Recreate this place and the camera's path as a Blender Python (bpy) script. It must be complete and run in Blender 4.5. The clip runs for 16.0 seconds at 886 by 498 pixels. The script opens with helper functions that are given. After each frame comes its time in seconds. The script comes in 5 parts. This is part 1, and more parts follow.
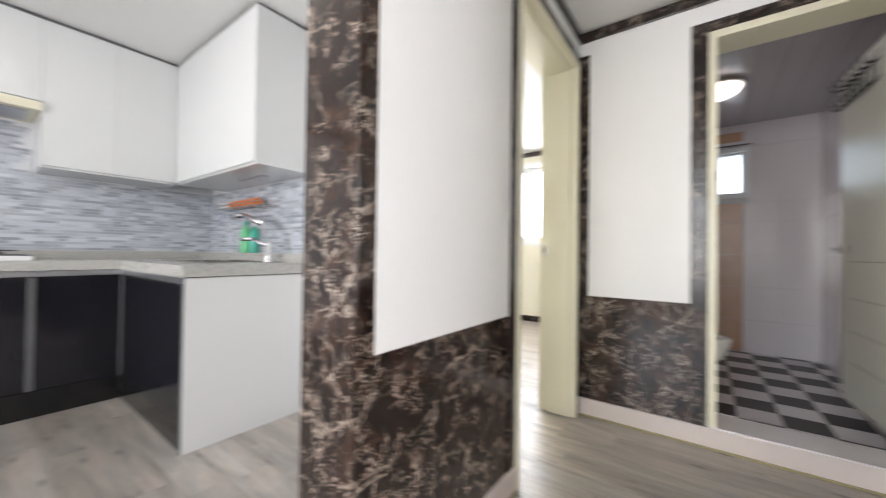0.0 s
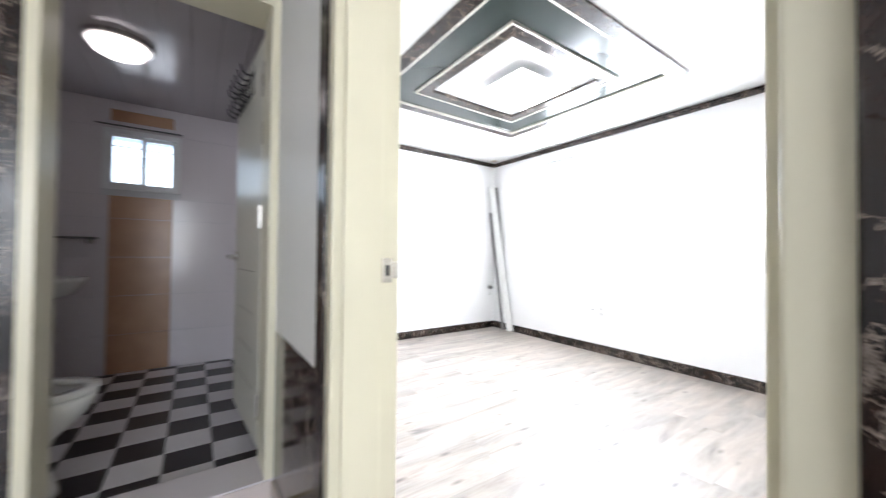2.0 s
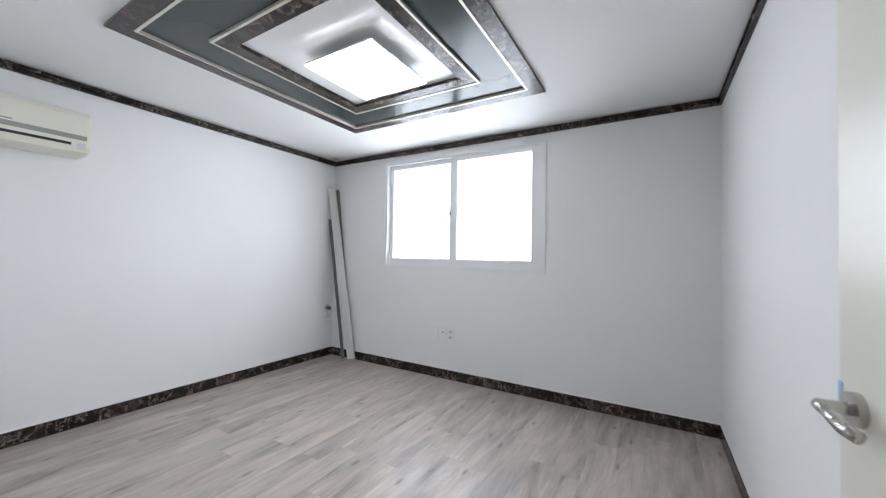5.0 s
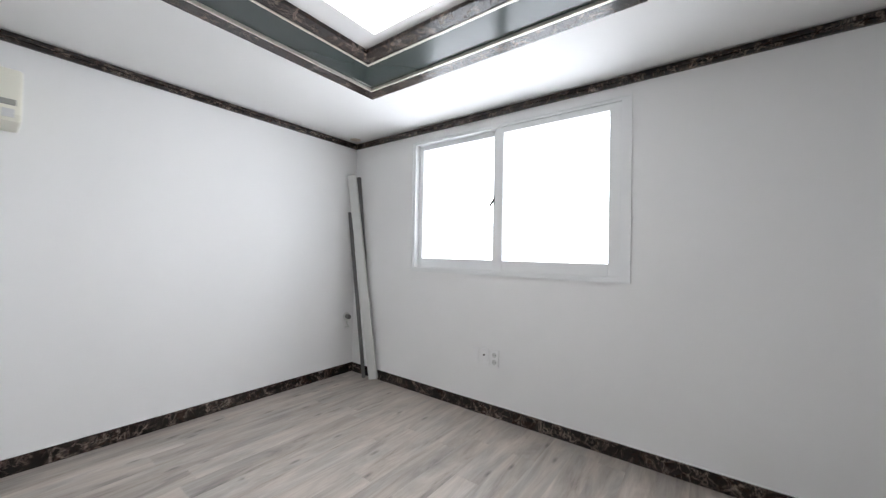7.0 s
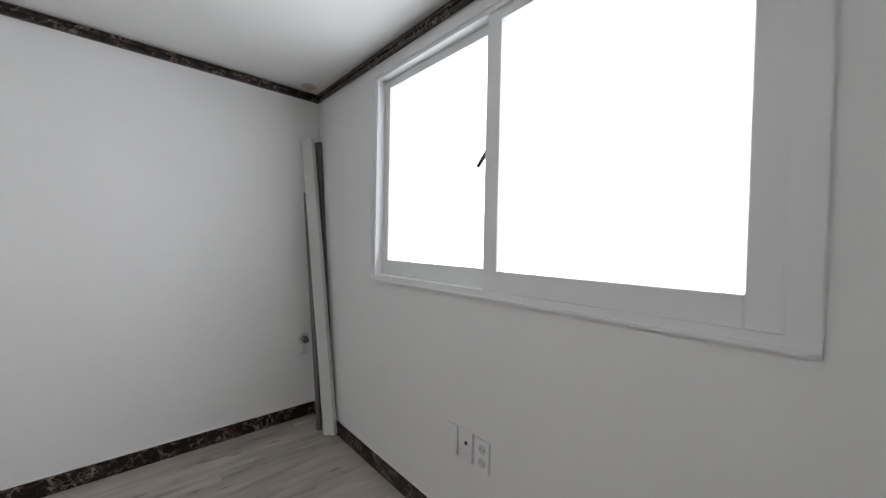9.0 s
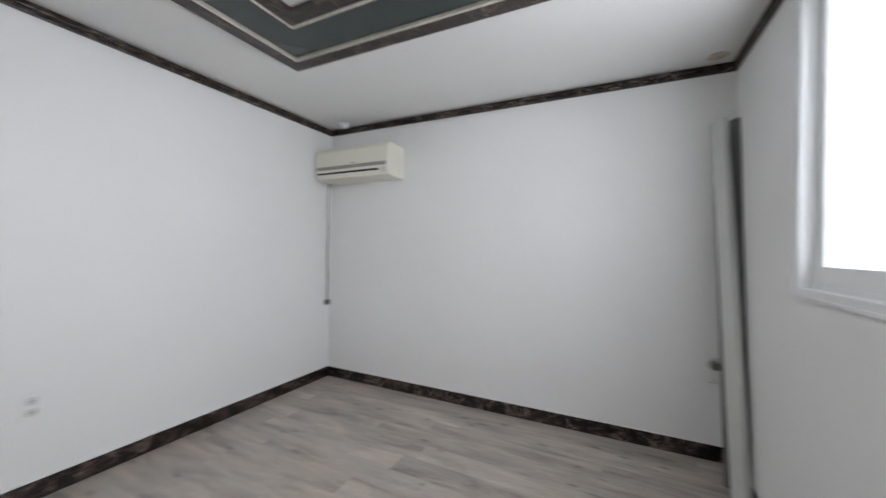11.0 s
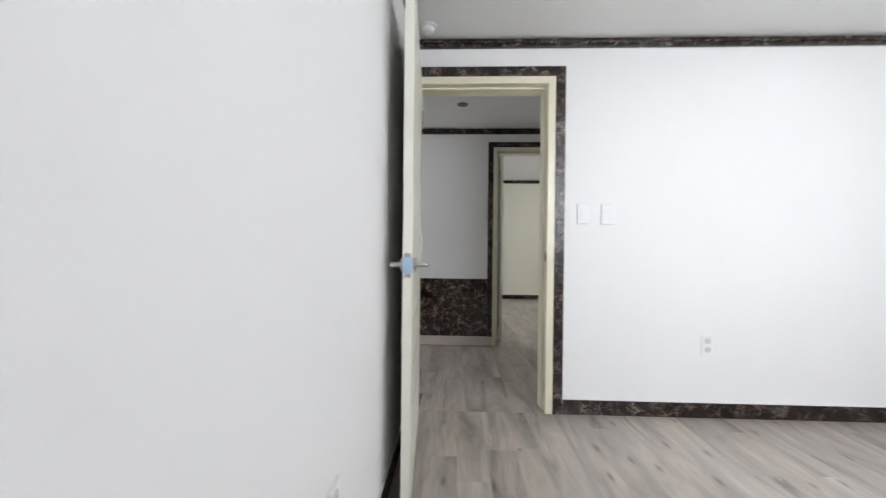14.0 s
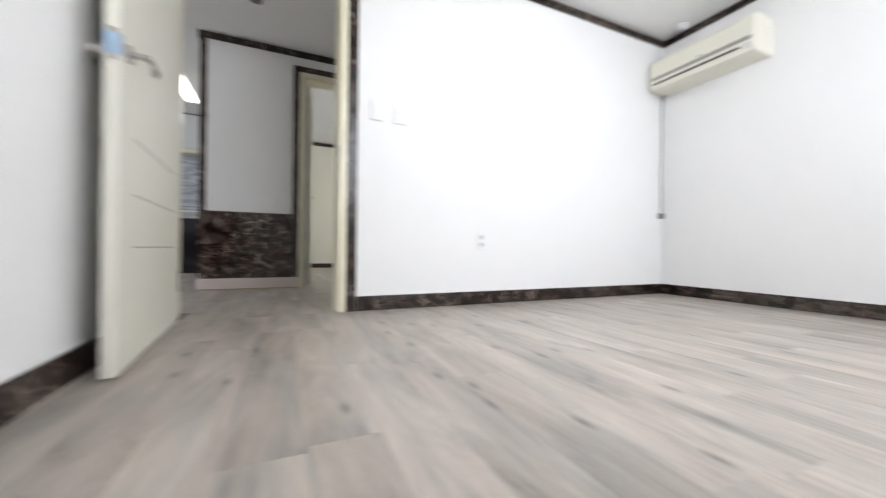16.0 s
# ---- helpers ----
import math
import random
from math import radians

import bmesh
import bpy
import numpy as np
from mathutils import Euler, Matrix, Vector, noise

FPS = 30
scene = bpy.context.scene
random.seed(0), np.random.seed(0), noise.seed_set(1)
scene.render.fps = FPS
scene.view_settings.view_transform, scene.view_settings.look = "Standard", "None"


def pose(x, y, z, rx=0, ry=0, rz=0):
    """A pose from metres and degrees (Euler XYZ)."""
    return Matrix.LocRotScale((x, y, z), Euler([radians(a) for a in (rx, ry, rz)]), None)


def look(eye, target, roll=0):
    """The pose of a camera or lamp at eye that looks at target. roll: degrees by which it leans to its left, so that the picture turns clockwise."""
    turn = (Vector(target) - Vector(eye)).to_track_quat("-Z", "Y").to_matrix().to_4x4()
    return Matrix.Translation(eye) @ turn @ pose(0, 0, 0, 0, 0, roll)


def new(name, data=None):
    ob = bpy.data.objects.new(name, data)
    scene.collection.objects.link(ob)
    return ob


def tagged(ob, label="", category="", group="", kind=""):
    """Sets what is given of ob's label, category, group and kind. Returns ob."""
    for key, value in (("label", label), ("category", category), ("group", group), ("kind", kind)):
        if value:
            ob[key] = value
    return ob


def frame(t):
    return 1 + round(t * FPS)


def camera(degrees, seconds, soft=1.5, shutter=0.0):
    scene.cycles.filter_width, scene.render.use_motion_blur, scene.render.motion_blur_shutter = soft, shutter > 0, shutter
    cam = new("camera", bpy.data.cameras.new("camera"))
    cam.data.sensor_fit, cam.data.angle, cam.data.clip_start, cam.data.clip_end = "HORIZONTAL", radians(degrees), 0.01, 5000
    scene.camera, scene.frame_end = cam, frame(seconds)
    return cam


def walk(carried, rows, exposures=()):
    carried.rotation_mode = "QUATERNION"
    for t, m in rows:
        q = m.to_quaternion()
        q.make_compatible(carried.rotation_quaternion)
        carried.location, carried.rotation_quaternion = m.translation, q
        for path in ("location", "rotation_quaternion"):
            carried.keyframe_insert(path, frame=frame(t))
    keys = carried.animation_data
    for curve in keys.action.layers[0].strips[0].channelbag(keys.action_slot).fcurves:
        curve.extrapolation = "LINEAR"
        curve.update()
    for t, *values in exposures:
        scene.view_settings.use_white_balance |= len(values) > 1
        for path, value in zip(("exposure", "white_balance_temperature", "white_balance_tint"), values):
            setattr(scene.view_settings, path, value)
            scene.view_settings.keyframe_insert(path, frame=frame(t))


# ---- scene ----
cam = camera(102.2, 16.0, soft=1.25, shutter=0.5)
PATH = [
    (0, (0.196, 0.455, 0.938), (-0.988, 2.066, 0.964), 0.8),
    (0.5, (0.379, 0.503, 0.984), (-0.212, 2.414, 0.999), 1.4),
    (1, (0.491, 0.711, 1.002), (0.513, 2.71, 1.023), 1.1),
    (1.5, (0.566, 0.907, 1.01), (1.116, 2.83, 1.043), 0.9),
    (2, (0.628, 1.061, 1.015), (1.77, 2.703, 1.047), 0.6),
    (2.5, (0.801, 1.222, 1.007), (2.249, 2.601, 1.042), 0.5),
    (3, (0.941, 1.312, 1.037), (2.62, 2.397, 1.071), 1.0),
    (5.3, (1.135, 1.533, 1.214), (2.857, 2.551, 1.258), 1.0),
    (5.5, (1.188, 1.571, 1.227), (2.812, 2.737, 1.263), 1.2),
    (6, (1.275, 1.669, 1.183), (2.668, 3.104, 1.214), 1.2),
    (6.5, (1.48, 1.79, 1.192), (2.907, 3.191, 1.219), 1.3),
    (7, (1.729, 1.882, 1.204), (3.325, 3.086, 1.234), 1.2),
    (7.5, (2.079, 1.927, 1.225), (3.648, 3.167, 1.241), 1.0),
    (8, (2.416, 2.012, 1.214), (3.904, 3.349, 1.23), 1.0),
    (8.2, (2.564, 2.061, 1.237), (4.047, 3.404, 1.242), 0.9),
    (10.3, (3.402, 2.411, 1.283), (3.554, 4.404, 1.241), 0.8),
    (10.5, (3.438, 2.397, 1.253), (3.248, 4.388, 1.237), 0.6),
    (11, (3.48, 2.233, 1.207), (2.604, 4.031, 1.21), 0.9),
    (11.5, (3.461, 2.131, 1.206), (2.119, 3.615, 1.216), 1.0),
    (12, (3.401, 1.942, 1.189), (1.837, 3.188, 1.184), 1.0),
    (12.5, (3.363, 1.783, 1.168), (1.623, 2.768, 1.163), 0.8),
    (13, (3.3, 1.614, 1.134), (1.39, 2.209, 1.129), 0.7),
    (13.5, (3.285, 1.451, 1.054), (1.299, 1.689, 1.076), 0.7),
    (14, (3.27, 1.369, 1.027), (1.271, 1.301, 1.017), 0.6),
    (14.5, (3.302, 1.32, 0.894), (1.314, 1.101, 0.886), 0.5),
    (15, (3.301, 1.307, 0.712), (1.314, 1.081, 0.702), 0.4),
    (15.5, (3.251, 1.406, 0.487), (1.256, 1.547, 0.487), 1.0),
    (16, (3.236, 1.637, 0.396), (1.408, 2.448, 0.397), 0.7),
]
walk(cam, [(t, look(eye, target, roll)) for t, eye, target, roll in PATH], [(0.0, 1.75, 6600, 10), (0.5, 1.9, 6500, 10), (1.0, 2.05, 6400, 10), (1.5, 1.85, 6300, 10), (2.0, 1.65, 6150, 10), (2.5, 1.3, 5950, 9), (3.0, 0.86, 5800, 10), (5.5, 0.0, 6150, 10), (7.0, 0.0, 6300, 10), (7.5, -0.17, 6400, 10), (8.0, -0.57, 6450, 10), (10.5, -0.80, 6450, 9), (11.0, -0.45, 6350, 10), (11.5, 0.0, 6350, 10), (12.0, 0.15, 6300, 10), (12.5, 0.18, 6300, 10), (13.5, 0.25, 6350, 10), (14.5, 0.42, 6350, 10), (16.0, 0.58, 6400, 10)])

# ---- world, sun, large lights ----
world = bpy.data.worlds.new("sky")
scene.world = world
world.use_nodes = True
wn = world.node_tree.nodes
sky = wn.new("ShaderNodeTexSky")
sky.sky_type = 'NISHITA'
sky.sun_disc = False
sky.sun_elevation = radians(48)
sky.sun_rotation = radians(215)
wn["Background"].inputs["Strength"].default_value = 0.12
world.node_tree.links.new(sky.outputs[0], wn["Background"].inputs["Color"])

sun = new("sun", bpy.data.lights.new("sun", 'SUN'))
sun.data.energy, sun.data.angle, sun.data.color = 2.0, radians(3), (1.0, 0.96, 0.9)
sun.matrix_world = look((-6, -9, 12), (0, 0, 0))


def opening_light(name, centre, target, width, height, power):
    """An area lamp in an opening: sky light through a window, or an added fill."""
    lamp = new(name, bpy.data.lights.new(name, 'AREA'))
    lamp.data.shape, lamp.data.size, lamp.data.size_y = 'RECTANGLE', width, height
    lamp.data.energy, lamp.data.color = power, (0.95, 0.955, 1.0)
    lamp.matrix_world = look(centre, target)
    return lamp


opening_light("sky_light_room_a", (4.325, 3.13, 1.60), (0, 3.13, 1.60), 1.75, 1.15, 35)
opening_light("sky_light_bathroom", (0.280, 5.12, 1.73), (0.280, 0, 1.73), 0.55, 0.45, 0.45)
opening_light("sky_light_room_b", (-1.92, 5.52, 1.62), (-1.92, 0, 1.62), 1.55, 1.15, 25)
# Unseen fill lamp added to brighten the hall; no such window is known.
opening_light("hall_fill_light", (-0.6, -2.75, 1.35), (-0.6, 0, 1.35), 2.2, 1.7, 34)


# ---- materials ----
def material(name, base=(0.8, 0.8, 0.8), rough=0.5, metal=0.0, bump=0.0, bump_scale=200.0, vary=0.0, vary_scale=2.0, coat=0.0):
    """A principled material with mottling at a large scale and fine relief at a small one."""
    mat = bpy.data.materials.new(name)
    mat.use_nodes = True
    nt = mat.node_tree
    sh = nt.nodes["Principled BSDF"]
    sh.inputs["Base Color"].default_value = (*base, 1)
    sh.inputs["Roughness"].default_value = rough
    sh.inputs["Metallic"].default_value = metal
    sh.inputs["Coat Weight"].default_value = coat
    sh.inputs["Coat Roughness"].default_value = 0.05
    co = nt.nodes.new("ShaderNodeTexCoord")
    if vary:
        big = nt.nodes.new("ShaderNodeTexNoise")
        big.inputs["Scale"].default_value = vary_scale
        big.inputs["Detail"].default_value = 6
        nt.links.new(co.outputs["Object"], big.inputs["Vector"])
        ramp = nt.nodes.new("ShaderNodeValToRGB")
        ramp.color_ramp.elements[0].position, ramp.color_ramp.elements[1].position = 0.3, 0.7
        ramp.color_ramp.elements[0].color = (*[c * (1 - vary) for c in base], 1)
        ramp.color_ramp.elements[1].color = (*[min(1, c * (1 + vary)) for c in base], 1)
        nt.links.new(big.outputs["Fac"], ramp.inputs["Fac"])
        nt.links.new(ramp.outputs["Color"], sh.inputs["Base Color"])
        rr = nt.nodes.new("ShaderNodeMapRange")
        rr.inputs["To Min"].default_value, rr.inputs["To Max"].default_value = rough * 0.85, min(1, rough * 1.15)
        nt.links.new(big.outputs["Fac"], rr.inputs["Value"])
        nt.links.new(rr.outputs["Result"], sh.inputs["Roughness"])
    if bump:
        fine = nt.nodes.new("ShaderNodeTexNoise")
        fine.inputs["Scale"].default_value = bump_scale
        fine.inputs["Detail"].default_value = 4
        nt.links.new(co.outputs["Object"], fine.inputs["Vector"])
        bp = nt.nodes.new("ShaderNodeBump")
        bp.inputs["Strength"].default_value = bump
        bp.inputs["Distance"].default_value = 0.002
        nt.links.new(fine.outputs["Fac"], bp.inputs["Height"])
        nt.links.new(bp.outputs["Normal"], sh.inputs["Normal"])
    return mat


def emitter(name, colour, strength):
    mat = bpy.data.materials.new(name)
    mat.use_nodes = True
    sh = mat.node_tree.nodes["Principled BSDF"]
    sh.inputs["Base Color"].default_value = (0.8, 0.8, 0.8, 1)
    sh.inputs["Emission Color"].default_value = (*colour, 1)
    sh.inputs["Emission Strength"].default_value = strength
    return mat


def marble_material(name, gloss=0.14, tone=1.0):
    """Dark brown marble-print film: brown clouds, near-black patches and ragged pale veins."""
    mat = bpy.data.materials.new(name)
    mat.use_nodes = True
    nt = mat.node_tree
    n, l = nt.nodes, nt.links
    sh = n["Principled BSDF"]
    co = n.new("ShaderNodeTexCoord")
    info = n.new("ShaderNodeObjectInfo")
    shift = n.new("ShaderNodeVectorMath")
    shift.operation = 'MULTIPLY_ADD'
    l.new(info.outputs["Random"], shift.inputs[0])
    shift.inputs[1].default_value = (7.0, 5.0, 3.0)
    l.new(co.outputs["Object"], shift.inputs[2])
    cloud = n.new("ShaderNodeTexNoise")
    cloud.inputs["Scale"].default_value, cloud.inputs["Detail"].default_value, cloud.inputs["Roughness"].default_value = 9.0, 9, 0.72
    cloud.inputs["Distortion"].default_value = 0.8
    l.new(shift.outputs[0], cloud.inputs["Vector"])
    ramp = n.new("ShaderNodeValToRGB")
    e = ramp.color_ramp.elements
    e[0].position, e[0].color = 0.38, (0.007 * tone, 0.0045 * tone, 0.004 * tone, 1)
    e[1].position, e[1].color = 0.68, (0.072 * tone, 0.041 * tone, 0.030 * tone, 1)
    mid = e.new(0.52)
    mid.color = (0.028 * tone, 0.015 * tone, 0.0115 * tone, 1)
    l.new(cloud.outputs["Fac"], ramp.inputs["Fac"])
    bend = n.new("ShaderNodeTexNoise")
    bend.inputs["Scale"].default_value, bend.inputs["Detail"].default_value, bend.inputs["Roughness"].default_value = 8.0, 6, 0.68
    l.new(shift.outputs[0], bend.inputs["Vector"])
    bent = n.new("ShaderNodeVectorMath")
    bent.operation = 'MULTIPLY_ADD'
    bent.inputs[1].default_value = (0.21, 0.21, 0.21)
    l.new(bend.outputs["Color"], bent.inputs[0])
    l.new(shift.outputs[0], bent.inputs[2])
    veins = []
    for scale, width in ((6.0, 0.021), (15.0, 0.030)):
        crack = n.new("ShaderNodeTexVoronoi")
        crack.feature = 'DISTANCE_TO_EDGE'
        crack.inputs["Scale"].default_value = scale
        l.new(bent.outputs[0], crack.inputs["Vector"])
        mr = n.new("ShaderNodeMapRange")
        mr.inputs["From Min"].default_value, mr.inputs["From Max"].default_value = 0.0, width
        mr.inputs["To Min"].default_value, mr.inputs["To Max"].default_value = 1.0, 0.0
        l.new(crack.outputs["Distance"], mr.inputs["Value"])
        veins.append(mr)
    mask = n.new("ShaderNodeTexNoise")
    mask.inputs["Scale"].default_value, mask.inputs["Detail"].default_value = 11.0, 5
    l.new(shift.outputs[0], mask.inputs["Vector"])
    mk = n.new("ShaderNodeMapRange")
    mk.inputs["From Min"].default_value, mk.inputs["From Max"].default_value = 0.40, 0.54
    l.new(mask.outputs["Fac"], mk.inputs["Value"])
    add = n.new("ShaderNodeMath")
    add.operation = 'MAXIMUM'
    half = n.new("ShaderNodeMath")
    half.operation = 'MULTIPLY'
    half.inputs[1].default_value = 0.9
    l.new(veins[1].outputs[0], half.inputs[0])
    l.new(veins[0].outputs[0], add.inputs[0])
    l.new(half.outputs[0], add.inputs[1])
    fac = n.new("ShaderNodeMath")
    fac.operation = 'MULTIPLY'
    l.new(add.outputs[0], fac.inputs[0])
    l.new(mk.outputs[0], fac.inputs[1])
    mix = n.new("ShaderNodeMix")
    mix.data_type = 'RGBA'
    l.new(fac.outputs[0], mix.inputs["Factor"])
    l.new(ramp.outputs["Color"], mix.inputs[6])
    mix.inputs[7].default_value = (0.50 * tone ** 0.8, 0.41 * tone ** 0.8, 0.34 * tone ** 0.8, 1)
    l.new(mix.outputs[2], sh.inputs["Base Color"])
    rr = n.new("ShaderNodeMapRange")
    rr.inputs["To Min"].default_value, rr.inputs["To Max"].default_value = gloss * 0.7, gloss * 1.7
    l.new(mask.outputs["Fac"], rr.inputs["Value"])
    l.new(rr.outputs["Result"], sh.inputs["Roughness"])
    return mat


def plank_material(name):
    """Grey-washed pine print on vinyl: long streaks, dark knots, a tone of its own for each plank."""
    mat = bpy.data.materials.new(name)
    mat.use_nodes = True
    nt = mat.node_tree
    n, l = nt.nodes, nt.links
    sh = n["Principled BSDF"]
    geo = n.new("ShaderNodeNewGeometry")
    info = n.new("ShaderNodeObjectInfo")
    rnd = n.new("ShaderNodeMath")
    rnd.operation = 'ADD'
    l.new(info.outputs["Random"], rnd.inputs[0])
    l.new(geo.outputs["Random Per Island"], rnd.inputs[1])
    shift = n.new("ShaderNodeVectorMath")
    shift.operation = 'MULTIPLY_ADD'
    l.new(rnd.outputs[0], shift.inputs[0])
    shift.inputs[1].default_value = (37.0, 23.0, 11.0)
    l.new(geo.outputs["Position"], shift.inputs[2])
    stretch = n.new("ShaderNodeMapping")
    stretch.inputs["Scale"].default_value = (1.6, 9.0, 1.0)
    l.new(shift.outputs[0], stretch.inputs["Vector"])
    streak = n.new("ShaderNodeTexNoise")
    streak.inputs["Scale"].default_value, streak.inputs["Detail"].default_value, streak.inputs["Roughness"].default_value = 1.0, 8, 0.66
    streak.inputs["Distortion"].default_value = 0.7
    l.new(stretch.outputs[0], streak.inputs["Vector"])
    ramp = n.new("ShaderNodeValToRGB")
    e = ramp.color_ramp.elements
    e[0].position, e[0].color = 0.30, (0.175, 0.163, 0.141, 1)
    e[1].position, e[1].color = 0.72, (0.575, 0.525, 0.478, 1)
    for p, c in ((0.40, (0.325, 0.292, 0.258, 1)), (0.50, (0.400, 0.364, 0.325, 1)), (0.60, (0.465, 0.426, 0.382, 1))):
        q = e.new(p)
        q.color = c
    l.new(streak.outputs["Fac"], ramp.inputs["Fac"])
    grain_map = n.new("ShaderNodeMapping")
    grain_map.inputs["Scale"].default_value = (5.0, 70.0, 1.0)
    l.new(shift.outputs[0], grain_map.inputs["Vector"])
    grain = n.new("ShaderNodeTexNoise")
    grain.inputs["Scale"].default_value, grain.inputs["Detail"].default_value = 1.0, 3
    l.new(grain_map.outputs[0], grain.inputs["Vector"])
    gm = n.new("ShaderNodeMapRange")
    gm.inputs["From Min"].default_value, gm.inputs["From Max"].default_value = 0.3, 0.7
    gm.inputs["To Min"].default_value, gm.inputs["To Max"].default_value = 0.92, 1.05
    l.new(grain.outputs["Fac"], gm.inputs["Value"])
    knot_map = n.new("ShaderNodeMapping")
    knot_map.inputs["Scale"].default_value = (1.5, 4.6, 1.0)
    l.new(shift.outputs[0], knot_map.inputs["Vector"])
    knot = n.new("ShaderNodeTexVoronoi")
    knot.voronoi_dimensions = '2D'
    knot.inputs["Scale"].default_value = 1.0
    l.new(knot_map.outputs[0], knot.inputs["Vector"])
    km = n.new("ShaderNodeMapRange")
    km.inputs["From Min"].default_value, km.inputs["From Max"].default_value = 0.006, 0.070
    km.inputs["To Min"].default_value, km.inputs["To Max"].default_value = 0.42, 1.0
    l.new(knot.outputs["Distance"], km.inputs["Value"])
    tone = n.new("ShaderNodeMapRange")
    tone.inputs["To Min"].default_value, tone.inputs["To Max"].default_value = 0.88, 1.06
    frac = n.new("ShaderNodeMath")
    frac.operation = 'FRACT'
    l.new(rnd.outputs[0], frac.inputs[0])
    l.new(frac.outputs[0], tone.inputs["Value"])
    patch = n.new("ShaderNodeTexNoise")
    patch.inputs["Scale"].default_value, patch.inputs["Detail"].default_value = 1.0, 4
    patch_map = n.new("ShaderNodeMapping")
    patch_map.inputs["Scale"].default_value = (2.6, 9.0, 1.0)
    l.new(shift.outputs[0], patch_map.inputs["Vector"])
    l.new(patch_map.outputs[0], patch.inputs["Vector"])
    hue = n.new("ShaderNodeValToRGB")
    hue.color_ramp.elements[0].position, hue.color_ramp.elements[0].color = 0.36, (0.87, 0.885, 0.90, 1)
    hue.color_ramp.elements[1].position, hue.color_ramp.elements[1].color = 0.60, (1.06, 1.025, 1.0, 1)
    l.new(patch.outputs["Fac"], hue.inputs["Fac"])
    tinted = n.new("ShaderNodeVectorMath")
    tinted.operation = 'MULTIPLY'
    l.new(ramp.outputs["Color"], tinted.inputs[0])
    l.new(hue.outputs["Color"], tinted.inputs[1])
    m1 = n.new("ShaderNodeMath")
    m1.operation = 'MULTIPLY'
    l.new(gm.outputs[0], m1.inputs[0])
    l.new(km.outputs[0], m1.inputs[1])
    m2 = n.new("ShaderNodeMath")
    m2.operation = 'MULTIPLY'
    l.new(m1.outputs[0], m2.inputs[0])
    l.new(tone.outputs[0], m2.inputs[1])
    vm = n.new("ShaderNodeVectorMath")
    vm.operation = 'SCALE'
    l.new(tinted.outputs[0], vm.inputs[0])
    l.new(m2.outputs[0], vm.inputs["Scale"])
    l.new(vm.outputs[0], sh.inputs["Base Color"])
    sh.inputs["Roughness"].default_value = 0.36
    sh.inputs["Specular IOR Level"].default_value = 0.75
    bp = n.new("ShaderNodeBump")
    bp.inputs["Strength"].default_value, bp.inputs["Distance"].default_value = 0.12, 0.001
    l.new(grain.outputs["Fac"], bp.inputs["Height"])
    l.new(bp.outputs["Normal"], sh.inputs["Normal"])
    return mat


def random_tone_material(name, dark, light, rough):
    """Glazed mosaic: each small tile takes a tone of its own."""
    mat = bpy.data.materials.new(name)
    mat.use_nodes = True
    nt = mat.node_tree
    geo = nt.nodes.new("ShaderNodeNewGeometry")
    ramp = nt.nodes.new("ShaderNodeValToRGB")
    ramp.color_ramp.elements[0].color = (*dark, 1)
    ramp.color_ramp.elements[1].color = (*light, 1)
    nt.links.new(geo.outputs["Random Per Island"], ramp.inputs["Fac"])
    sh = nt.nodes["Principled BSDF"]
    nt.links.new(ramp.outputs["Color"], sh.inputs["Base Color"])
    sh.inputs["Roughness"].default_value = rough
    return mat


def glass_material(name):
    mat = bpy.data.materials.new(name)
    mat.use_nodes = True
    sh = mat.node_tree.nodes["Principled BSDF"]
    sh.inputs["Base Color"].default_value = (0.95, 0.97, 0.97, 1)
    sh.inputs["Transmission Weight"].default_value = 1.0
    sh.inputs["Roughness"].default_value = 0.12
    sh.inputs["IOR"].default_value = 1.1
    return mat


M_WALL = material("white_wallpaper", (0.80, 0.80, 0.795), 0.75, bump=0.10, bump_scale=260, vary=0.015, vary_scale=1.3)
M_WALL_B = material("cream_wallpaper", (0.80, 0.775, 0.66), 0.75, bump=0.10, bump_scale=260, vary=0.015, vary_scale=1.3)
M_CEIL = material("white_ceiling_paper", (0.80, 0.80, 0.79), 0.8, bump=0.3, bump_scale=180, vary=0.02, vary_scale=1.1)
M_PANEL = material("white_gloss_panel", (0.80, 0.795, 0.785), 0.48, bump=0.06, bump_scale=30, vary=0.015, vary_scale=1.0)
M_GLOSSBOARD = material("white_high_gloss_board", (0.78, 0.78, 0.775), 0.24, bump=0.05, bump_scale=7, vary=0.015, vary_scale=1.0)
M_MARBLE = marble_material("dark_brown_marble", 0.11, 1.0)
M_MARBLE_TRIM = marble_material("dark_brown_marble_trim", 0.20, 0.60)
M_PLANK = plank_material("grey_washed_pine_vinyl")
M_CREAM = material("cream_painted_wood", (0.74, 0.70, 0.545), 0.32, bump=0.06, bump_scale=60, vary=0.03, vary_scale=2.0)
M_CREAM_DOOR = material("pale_cream_door_film", (0.76, 0.745, 0.655), 0.3, vary=0.012, vary_scale=3.0)
M_GROOVE = material("shaded_groove", (0.50, 0.48, 0.42), 0.6, vary=0.05)
M_PINKISH = material("off_white_skirting", (0.64, 0.56, 0.52), 0.4, bump=0.1, bump_scale=70, vary=0.04, vary_scale=3.0)
M_CAULK = material("yellowed_caulk", (0.36, 0.30, 0.15), 0.6, vary=0.2, vary_scale=8)
M_GREEN = material("dark_green_gloss_board", (0.030, 0.044, 0.041), 0.16, vary=0.08, vary_scale=2.0)
M_SILVER = material("champagne_metal_bead", (0.70, 0.67, 0.60), 0.42, metal=0.6, vary=0.05, vary_scale=9)
